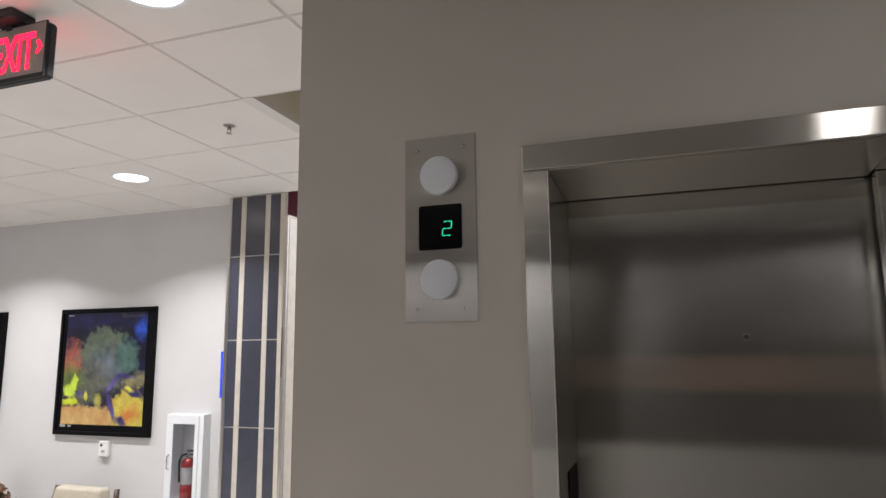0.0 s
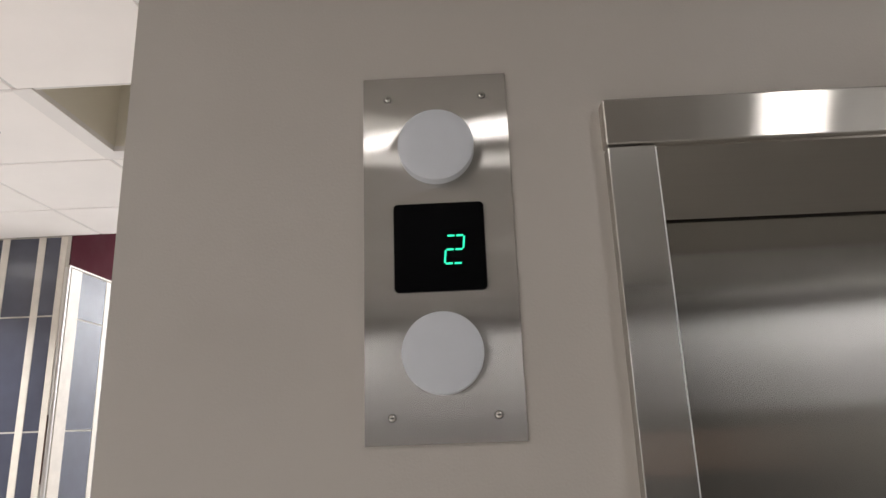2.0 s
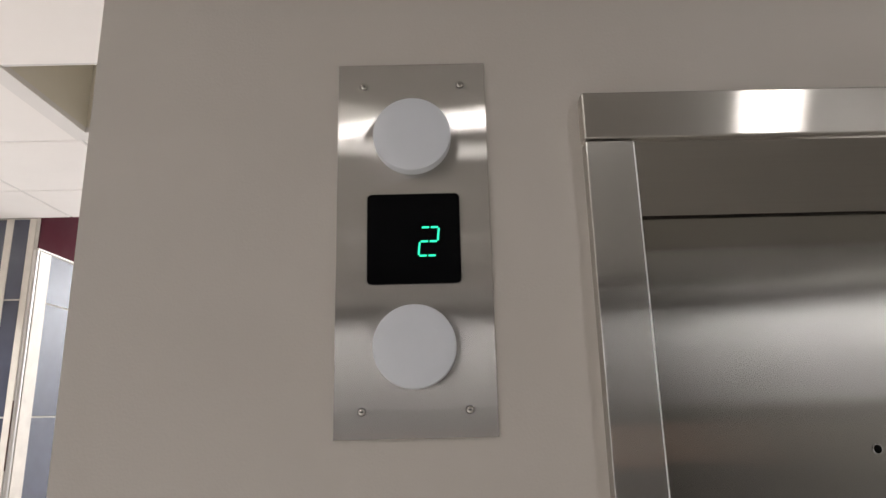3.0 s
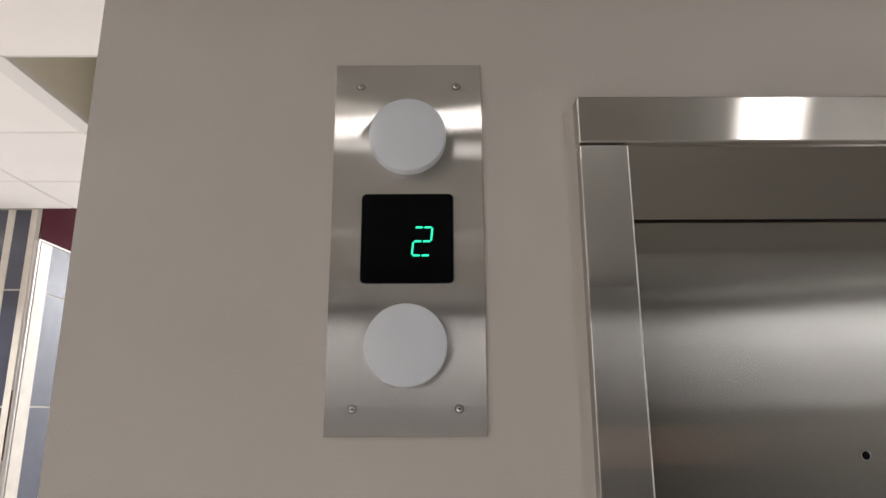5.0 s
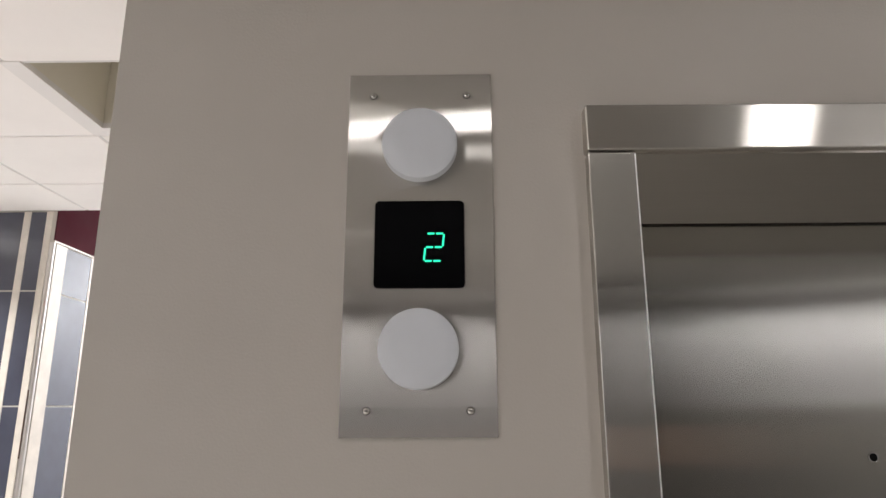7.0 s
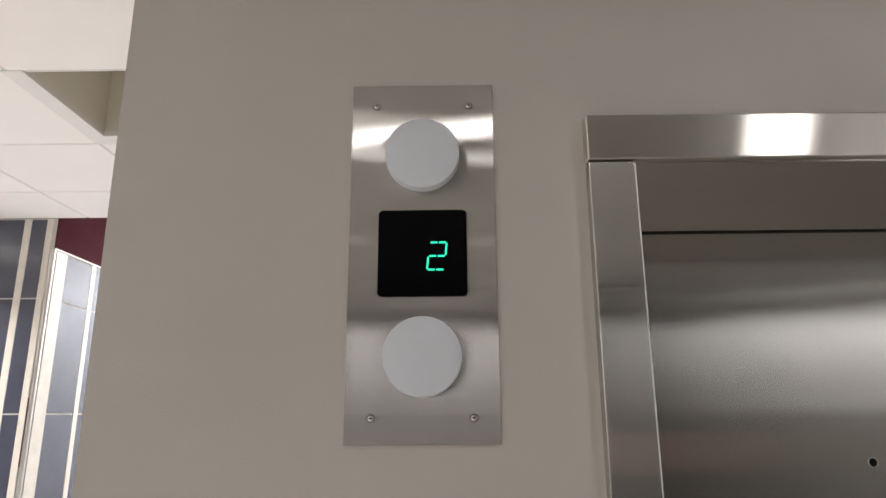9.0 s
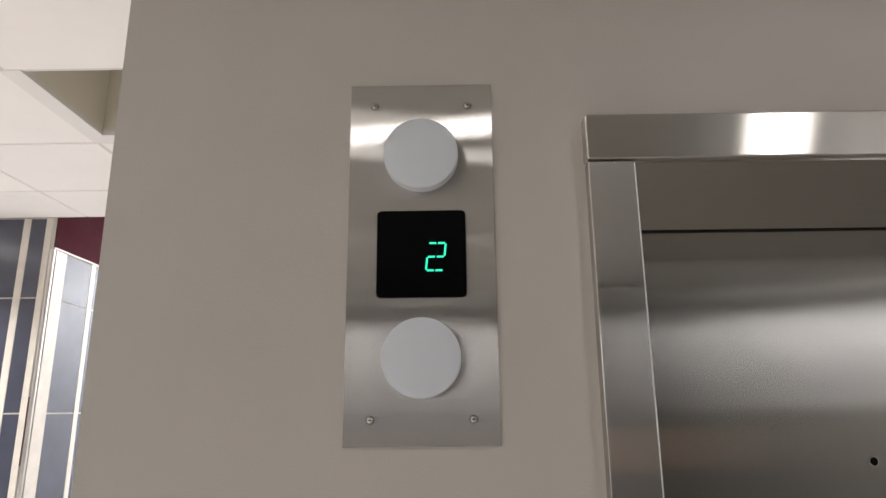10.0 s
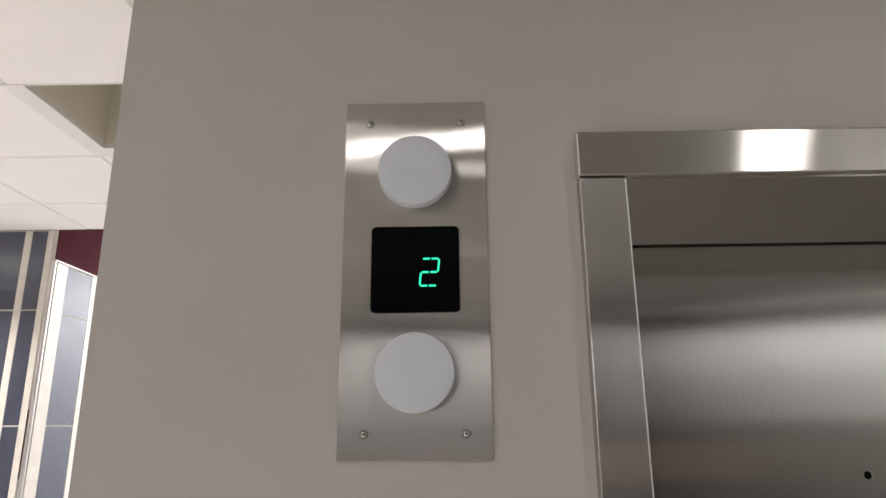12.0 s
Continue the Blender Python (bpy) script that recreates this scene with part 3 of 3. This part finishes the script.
# ---- things at the far wall ----
def canvas_paint(name, w, h):
    """A loose tree painting: soft, uneven fields of colour laid over one another on a canvas w by h, origin at its lower left."""
    m, nt, bs = base(name)
    tex = nt.nodes.new("ShaderNodeTexCoord")
    v = tex.outputs["Object"]
    rough_edge = noise_tex(nt, v, 13.0, 8.0, 0.72)
    fine = noise_tex(nt, v, 11.0, 9.0, 0.66)
    broad = noise_tex(nt, v, 5.0, 4.0, 0.6)
    colour = ramp(nt, broad, [(0.35, (0.002, 0.002, 0.007)), (0.55, (0.004, 0.004, 0.024)), (0.72, (0.008, 0.012, 0.10))])
    fields = [  # centre, radii, turn, softness, unevenness, dark and light colour
        (0.94, 0.86, 0.07, 0.09, 0, 0.5, 0.9, (0.004, 0.01, 0.10), (0.03, 0.10, 0.60)),
        (0.45, 0.92, 0.40, 0.05, 0, 0.9, 1.2, (0.003, 0.003, 0.014), (0.012, 0.012, 0.10)),
        (0.10, 0.56, 0.15, 0.17, 0, 0.35, 1.2, (0.16, 0.05, 0.04), (0.42, 0.12, 0.09)),
        (0.50, 0.62, 0.31, 0.24, 0, 0.12, 0.8, (0.05, 0.065, 0.045), (0.13, 0.16, 0.11)),
        (0.55, 0.50, 0.20, 0.16, 0, 0.7, 0.7, (0.06, 0.09, 0.11), (0.16, 0.19, 0.24)),
        (0.78, 0.60, 0.13, 0.17, 20, 0.25, 1.0, (0.03, 0.08, 0.06), (0.09, 0.16, 0.15)),
        (0.30, 0.34, 0.27, 0.17, 20, 0.35, 1.0, (0.05, 0.055, 0.045), (0.15, 0.15, 0.12)),
        (0.10, 0.40, 0.13, 0.12, 0, 0.5, 1.2, (0.05, 0.08, 0.02), (0.16, 0.22, 0.05)),
        (0.86, 0.38, 0.17, 0.07, 12, 0.3, 1.2, (0.07, 0.07, 0.05), (0.30, 0.26, 0.13)),
        (0.35, 0.03, 0.62, 0.13, -3, 0.12, 0.5, (0.46, 0.24, 0.09), (0.60, 0.42, 0.17)),
        (0.86, 0.12, 0.24, 0.19, -12, 0.10, 0.6, (0.44, 0.30, 0.05), (0.60, 0.55, 0.10)),
        (0.84, 0.10, 0.10, 0.06, 25, 0.7, 1.2, (0.50, 0.16, 0.03), (0.52, 0.18, 0.05)),
        (0.88, 0.29, 0.14, 0.035, -25, 0.3, 1.2, (0.006, 0.006, 0.05), (0.03, 0.03, 0.14)),
        (0.63, 0.37, 0.12, 0.022, 46, 0.35, 1.0, (0.05, 0.03, 0.16), (0.16, 0.13, 0.36)),
        (0.76, 0.43, 0.12, 0.02, -4, 0.35, 1.2, (0.03, 0.02, 0.10), (0.10, 0.08, 0.26)),
        (0.61, 0.17, 0.030, 0.15, 26, 0.3, 1.0, (0.035, 0.02, 0.12), (0.12, 0.09, 0.28)),
        (0.74, 0.04, 0.07, 0.035, -35, 0.3, 1.0, (0.02, 0.015, 0.09), (0.09, 0.06, 0.24)),
        (0.16, 0.28, 0.16, 0.018, -4, 0.4, 1.2, (0.05, 0.035, 0.10), (0.10, 0.08, 0.16)),
        (0.14, 0.36, 0.040, 0.085, -8, 0.2, 1.6, (0.36, 0.48, 0.03), (0.66, 0.80, 0.10)),
        (0.08, 0.29, 0.075, 0.045, 0, 0.25, 1.6, (0.36, 0.48, 0.03), (0.62, 0.76, 0.10)),
        (0.10, 0.20, 0.12, 0.03, 4, 0.25, 1.6, (0.40, 0.46, 0.02), (0.66, 0.74, 0.05)),
        (0.30, 0.25, 0.022, 0.045, 0, 0.3, 1.2, (0.40, 0.42, 0.03), (0.60, 0.62, 0.08)),
        (0.45, 0.22, 0.040, 0.055, 0, 0.5, 1.2, (0.24, 0.22, 0.05), (0.46, 0.42, 0.10)),
        (0.82, 0.32, 0.05, 0.02, -20, 0.4, 1.4, (0.5, 0.44, 0.03), (0.74, 0.70, 0.10)),
    ]
    for cx, cz, rx, rz, turn, soft, uneven, dark, light in fields:
        mp = nt.nodes.new("ShaderNodeMapping")
        mp.vector_type = "TEXTURE"
        mp.inputs["Location"].default_value = (cx * w, 0, cz * h)
        mp.inputs["Rotation"].default_value = (0, radians(-turn), 0)
        mp.inputs["Scale"].default_value = (rx * w, 1, rz * h)
        nt.links.new(v, mp.inputs["Vector"])
        flat = nt.nodes.new("ShaderNodeVectorMath")
        flat.operation = "MULTIPLY"
        flat.inputs[1].default_value = (1, 0, 1)
        nt.links.new(mp.outputs["Vector"], flat.inputs[0])
        far = nt.nodes.new("ShaderNodeVectorMath")
        far.operation = "LENGTH"
        nt.links.new(flat.outputs["Vector"], far.inputs[0])
        add = nt.nodes.new("ShaderNodeMath")
        add.operation = "MULTIPLY_ADD"
        add.inputs[1].default_value = 2.0 * uneven
        nt.links.new(rough_edge, add.inputs[0])
        nt.links.new(far.outputs["Value"], add.inputs[2])
        edge = 1.0 + 1.0 * uneven
        mask = ranged(nt, add.outputs[0], 1.0, 0.0, edge - soft, edge + soft)
        tone = ramp(nt, fine, [(0.34, dark), (0.66, light)])
        mix = nt.nodes.new("ShaderNodeMix")
        mix.data_type = "RGBA"
        nt.links.new(mask, mix.inputs[0])
        nt.links.new(colour, mix.inputs[6])
        nt.links.new(tone, mix.inputs[7])
        colour = mix.outputs[2]
    nt.links.new(colour, bs.inputs["Base Color"])
    bs.inputs["Roughness"].default_value = 0.45
    bump(nt, bs, fine, 0.15, 0.0008)
    return m


def picture(x0, x1, z0, z1):
    y = FAR
    root = thing("framed_picture", (x0 + x1) / 2, y, z0, "black framed painting of a colourful tree on a dark blue sky", "picture", "pictures on the far wall")
    d = 0.035
    b = 0.032
    bm = boxed(x0, x1, y - d, y - 0.002, z0, z0 + b, 0.003, 1)
    box(bm, x0, x1, y - d, y - 0.002, z1 - b, z1, 0.003, 1)
    box(bm, x0, x0 + b, y - d, y - 0.002, z0 + b, z1 - b, 0.003, 1)
    box(bm, x1 - b, x1, y - d, y - 0.002, z0 + b, z1 - b, 0.003, 1)
    under(root, "frame", bm, M["black"], "black frame")
    under(root, "mount", boxed(x0 + b, x1 - b, y - 0.022, y - 0.004, z0 + b, z1 - b), M["black"], "black mount")
    u0, u1, v0, v1 = x0 + 0.075, x1 - 0.088, z0 + 0.090, z1 - 0.040
    bm = boxed(u0, u1, y - 0.0245, y - 0.0215, v0, v1)
    bmesh.ops.translate(bm, vec=(-u0, 0, -v0), verts=bm.verts)
    canvas = under(root, "canvas", bmesh.new(), M["black"], "canvas with a colourful tree")
    bmesh.ops.translate(bm, vec=(0, -y, 0), verts=bm.verts)
    canvas.data = mesh_of("canvas", bm, canvas_paint("tree_painting", u1 - u0, v1 - v0))
    canvas.location = (u0 - (x0 + x1) / 2, 0, v0 - z0)
    bars = [(0.0, 0.06, z0 + 0.066, 0.022), (0.09, 0.035, z0 + 0.066, 0.018)]
    for s, w, zc, h in bars:
        under(root, "caption_bar", boxed(x0 + 0.07 + s, x0 + 0.07 + s + w, y - 0.0245, y - 0.0215, zc, zc + h), M["label"])
    for zc, w in ((z1 - 0.060, 0.05), (z1 - 0.072, 0.26), (z1 - 0.086, 0.22)):
        under(root, "caption_bar", boxed(x1 - 0.37, x1 - 0.37 + w, y - 0.0255, y - 0.0215, zc, zc + 0.004), M["dimlabel"])
    under(root, "caption_bar", boxed(x0 + 0.085, x0 + 0.145, y - 0.0255, y - 0.0215, z1 - 0.062, z1 - 0.052), M["label"])
    return root


pic = picture(-5.274, -4.209, 1.1135, 2.205)
copy_thing(pic, Matrix.Translation((-5.975 - 0.5325, FAR, 1.1135)))


def wall_box():
    x0, x1, z0, z1 = -4.738, -4.636, 0.945, 1.075
    root = thing("wall_dispenser", (x0 + x1) / 2, FAR, z0, "small white plastic box with a dark button on the wall", "wall box")
    under(root, "case", boxed(x0, x1, FAR - 0.035, FAR, z0, z1, 0.008, 3), M["whiteplastic"], "", True)
    under(root, "button", turned([(0.013, 0.0), (0.012, 0.003), (0.0, 0.004)], 20, pose(-4.705, FAR - 0.035, 1.040, 90)), M["rubber"], "dark round button")
    under(root, "lever", boxed(-4.698, -4.663, FAR - 0.041, FAR - 0.034, 0.985, 1.000, 0.002, 1), M["label"], "grey lever")


wall_box()


def extinguisher_cabinet():
    x0, x1, z0, z1, yf = -3.987, -3.620, 0.590, 1.318, 4.505
    nx0, nx1, nz0, nz1, yb = -3.962, -3.648, 0.618, 1.292, FAR + 0.10
    root = thing("extinguisher_cabinet", (x0 + x1) / 2, FAR, z0, "white metal extinguisher cabinet with glazed door in the wall", "cabinet")
    bm = boxed(nx0, nx1, yb - 0.010, yb, nz0, nz1)
    for a in ((nx0, nx0 + 0.008, nz0, nz1), (nx1 - 0.008, nx1, nz0, nz1), (nx0 + 0.008, nx1 - 0.008, nz0, nz0 + 0.008), (nx0 + 0.008, nx1 - 0.008, nz1 - 0.008, nz1)):
        box(bm, a[0], a[1], yf + 0.02, yb - 0.010, a[2], a[3])
    for a in ((x0, nx0, z0, z1), (nx1, x1, z0, z1), (nx0, nx1, z0, nz0), (nx0, nx1, nz1, z1)):
        box(bm, a[0], a[1], yf + 0.008, FAR - 0.0005, a[2], a[3])
    under(root, "body", bm, M["whitepaint"])
    t, u = 0.068, 0.040
    xr = x1 - 0.046
    bm = boxed(x0 + 0.004, x0 + t, yf - 0.012, yf + 0.007, z0 + 0.004, z1 - 0.006, 0.004, 2)
    box(bm, xr - u, xr, yf - 0.012, yf + 0.007, z0 + 0.004, z1 - 0.006, 0.004, 2)
    box(bm, x0 + t, xr - u, yf - 0.011, yf + 0.006, z1 - 0.078, z1 - 0.006, 0.003, 2)
    box(bm, x0 + t, xr - u, yf - 0.011, yf + 0.006, z0 + 0.004, z0 + 0.075, 0.003, 2)
    door = under(root, "door", bm, M["whitepaint"], "white door frame", True)
    g = under(door, "pane", boxed(x0 + t - 0.004, xr - u + 0.004, yf - 0.004, yf - 0.001, z0 + 0.07, z1 - 0.074), M["glass"], "clear glass pane")
    g.visible_shadow = False
    hx = x0 + 0.042
    under(door, "handle", tube([(hx, yf - 0.011, 0.885), (hx, yf - 0.032, 0.895), (hx, yf - 0.034, 0.94), (hx, yf - 0.032, 0.990), (hx, yf - 0.011, 1.000)], 0.006, 10), M["chrome"], "steel pull handle", True)
    bm = boxed(xr + 0.003, x1, yf - 0.010, yf + 0.0075, z0, z1, 0.004, 2)
    under(root, "flange", bm, M["whitepaint"], "", True)
    return root


extinguisher_cabinet()


def extinguisher():
    cx, cy, z = -3.832, 4.592, 0.626
    root = thing("fire_extinguisher", cx, cy, z, "red fire extinguisher with a silver label inside the white cabinet", "fire extinguisher")
    c = pose(cx, cy, z)
    under(root, "cylinder", turned([(0.0, 0.0), (0.050, 0.0), (0.055, 0.008), (0.055, 0.285), (0.048, 0.315), (0.028, 0.335), (0.018, 0.34), (0.0, 0.34)], 40, c), M["red"], "red cylinder", True)
    under(root, "wrap_label", turned([(0.0555, 0.14), (0.0558, 0.142), (0.0558, 0.27), (0.0555, 0.272)], 40, c), M["label"], "silver label", True)
    under(root, "valve", turned([(0.015, 0.335), (0.015, 0.37), (0.012, 0.39), (0.0, 0.39)], 20, c), M["chrome"], "", True)
    under(root, "lever", boxed(cx - 0.015, cx + 0.075, cy - 0.010, cy + 0.010, z + 0.390, z + 0.402, 0.003, 1), M["rubber"])
    under(root, "grip", boxed(cx - 0.010, cx + 0.070, cy - 0.009, cy + 0.009, z + 0.362, z + 0.370, 0.003, 1), M["rubber"])
    under(root, "hose", tube([(cx - 0.012, cy - 0.01, z + 0.37), (cx - 0.050, cy - 0.02, z + 0.36), (cx - 0.072, cy - 0.02, z + 0.31), (cx - 0.070, cy - 0.02, z + 0.23), (cx - 0.066, cy - 0.02, z + 0.15)], 0.009, 10), M["rubber"], "black hose", True)
    return root


extinguisher()


def lounge_chair():
    x0, x1, y0, y1 = -5.03, -4.31, 3.72, 4.42
    root = thing("lounge_chair", (x0 + x1) / 2, (y0 + y1) / 2, 0, "tan upholstered lounge chair with dark wooden frame against the wall", "chair")
    under(root, "seat", boxed(x0 + 0.06, x1 - 0.06, y0, y1 - 0.10, 0.28, 0.44, 0.035, 3), M["tan"], "", True)
    bm = boxed(x0 + 0.055, x1 - 0.055, y1 - 0.16, y1 - 0.05, 0.42, 0.752, 0.03, 4)
    for v in bm.verts:      # the back narrows, leans and bows a little towards its top
        up = max(0.0, (v.co.z - 0.42) / 0.33)
        side = (v.co.x - (x0 + x1) / 2) / ((x1 - x0) / 2)
        v.co.x -= 0.075 * up * side
        v.co.y += 0.04 * up
        v.co.z -= 0.018 * up * side * side
    under(root, "backrest", bm, M["tan"], "", True)
    for x in (x0 + 0.025, x1 - 0.025):
        under(root, "back_post", tube([(x, y1 - 0.06, 0.0), (x, y1 - 0.06, 0.45), (x * 0.97 + 0.03 * (x0 + x1) / 2, y1 - 0.04, 0.62), (x * 0.93 + 0.07 * (x0 + x1) / 2, y1 - 0.02, 0.728)], 0.022, 12), M["wood"], "dark wooden post", True)
        under(root, "front_leg", boxed(x - 0.02, x + 0.02, y0 + 0.02, y0 + 0.06, 0.0, 0.56, 0.004, 1), M["wood"])
        under(root, "armrest", boxed(x - 0.03, x + 0.03, y0, y1 - 0.09, 0.56, 0.59, 0.01, 2), M["wood"])
    return root


lounge_chair()


def dried_plant():
    cx, cy = -5.60, 4.30
    root = thing("dried_plant", cx, cy, 0, "brown dried leaf arrangement in a dark pot by the chair", "plant")
    under(root, "pot", turned([(0.0, 0.0), (0.10, 0.0), (0.13, 0.20), (0.14, 0.34), (0.125, 0.345), (0.11, 0.30), (0.0, 0.30)], 32, pose(cx, cy, 0)), M["wood"], "", True)
    rnd = random.Random(4)
    bm = bmesh.new()
    for k in range(260):
        a, r = rnd.uniform(0, 2 * math.pi), 0.19 * math.sqrt(rnd.random())
        h = 0.36 + 0.40 * (1 - (r / 0.22) ** 2) * rnd.uniform(0.5, 1.0)
        m = Matrix.Translation((cx + r * math.cos(a), cy + r * math.sin(a), h)) @ Euler((rnd.uniform(-1.2, 1.2), rnd.uniform(-1.2, 1.2), rnd.uniform(0, 6.3))).to_matrix().to_4x4()
        L, W = rnd.uniform(0.03, 0.055), rnd.uniform(0.014, 0.024)
        vs = [bm.verts.new(m @ Vector(p)) for p in ((-L, 0, -0.012), (-L * 0.3, -W, 0.0), (-L * 0.3, 0, 0.006), (-L * 0.3, W, 0.0), (L * 0.4, -W * 0.8, 0.002), (L * 0.4, 0, 0.009), (L * 0.4, W * 0.8, 0.002), (L, 0, -0.010))]
        for f in ((0, 1, 2), (0, 2, 3), (1, 4, 5, 2), (2, 5, 6, 3), (4, 7, 5), (5, 7, 6)):
            bm.faces.new([vs[i] for i in f])
    under(root, "leaves", bm, M["bronze"], "brown dried leaves", True)
    return root


dried_plant()


# ---- tiled column and passage wall ----
JOINTS = (3.034, 2.553, 1.900, 1.247, 0.594, 0.004)
bm = boxed(-3.345, SIDE_X - 0.0042, COL_Y + 0.0040, FAR + 0.15, 0, CEIL)
column = structure("wall_column", bm, M["grout"], "column clad in slate grey tiles with cream strips", "column")


def rows(z_top):
    tops = [z for z in JOINTS if z < z_top - 0.05]
    return list(zip([z_top] + tops, tops))


tile_meshes = {}


def clad(parent, name, key, x0, x1, y0, y1, z0, z1, bevel):
    """One tile or strip; alike pieces share their mesh."""
    size = (round(x1 - x0, 4), round(y1 - y0, 4), round(z1 - z0, 4), key)
    if size not in tile_meshes:
        tile_meshes[size] = mesh_of(name, boxed(-size[0] / 2, size[0] / 2, -size[1] / 2, size[1] / 2, -size[2] / 2, size[2] / 2, bevel, 1), M[key])
    ob = new(name, tile_meshes[size])
    ob.parent = parent
    ob.location = Vector(((x0 + x1) / 2, (y0 + y1) / 2, (z0 + z1) / 2))
    return ob


G = 0.0045
for xa, xb in ((-3.335, -3.246), (-3.200, -3.022), (-2.978, -2.886)):
    for zt, zb in rows(CEIL - 0.004):
        clad(column, "tile", "tile", xa + 0.001, xb - 0.001, COL_Y + 0.001, COL_Y + 0.0038, zb + G, zt - G, 0.0008)
for xa, xb in ((-3.246, -3.200), (-3.022, -2.978)):
    clad(column, "cream_strip", "cream", xa, xb, COL_Y, COL_Y + 0.0038, 0.0, CEIL - 0.004, 0.0015)
clad(column, "edge_trim", "trimmetal", -3.362, -3.336, COL_Y - 0.003, COL_Y + 0.0038, 0.0, CEIL - 0.004, 0.002)
clad(column, "edge_trim", "cream", -2.885, -2.845, COL_Y - 0.001, COL_Y + 0.0038, 0.0, CEIL - 0.004, 0.002)
under(column, "corner_trim", turned([(0.0, 0.0), (0.0155, 0.0), (0.0155, 2.846), (0.0, 2.846)], 24, pose(-2.8330, COL_Y + 0.0130, 0)), M["trimmetal"], "rounded satin metal corner trim", True)
# thin dark brown sliver beside the corner trim
clad(column, "edge_seal", "wood", -2.843, -2.837, COL_Y - 0.006, COL_Y - 0.001, 1.62, 1.99, 0.001)

bm = boxed(SIDE_X - 0.160, SIDE_X - 0.004, FAR + 0.15, 7.0, 0, 2.846)
passage = structure("wall_passage_west", bm, M["grout"], "passage wall clad in slate grey tiles with cream strips", "wall")
bm = boxed(SIDE_X - 0.160, SIDE_X + 0.004, COL_Y + 0.0045, 7.0, 2.858, HIGH)
structure("wall_passage_upper", bm, M["maroon"], "maroon painted upper wall above the tiled passage wall", "wall")
clad(passage, "cream_strip", "cream", SIDE_X - 0.0038, SIDE_X + 0.001, 4.402, 4.512, 0.0, 2.845, 0.0015)
clad(passage, "cap_strip", "cream", SIDE_X - 0.0038, SIDE_X + 0.006, COL_Y + 0.0045, 6.99, 2.8465, 2.8575, 0.001)
y = 4.512
while y < 6.65:
    for zt, zb in rows(2.845):
        clad(passage, "tile", "tile", SIDE_X - 0.0038, SIDE_X - 0.001, y + 0.001, y + 0.279, zb + G, zt - G, 0.0008)
    clad(passage, "cream_strip", "cream", SIDE_X - 0.0038, SIDE_X + 0.001, y + 0.280, y + 0.330, 0.0, 2.845, 0.0015)
    y += 0.330


def blade_sign():
    root = thing("wall_sign", -3.370, 4.42, 1.20, "slim metal sign with a blue panel fixed to the column", "sign")
    under(root, "backing", boxed(-3.382, -3.3635, 4.40, 4.52, 1.05, 2.535, 0.002, 1), M["trimmetal"], "slim satin metal backing")
    under(root, "blue_panel", boxed(-3.398, -3.364, 4.384, 4.399, 1.460, 1.815, 0.002, 1), M["blue"], "bright blue panel")
    under(root, "cap", turned([(0.0, 0.0), (0.010, 0.001), (0.010, 0.010), (0.0, 0.016)], 16, pose(-3.373, 4.41, 2.535)), M["chrome"], "", True)


blade_sign()
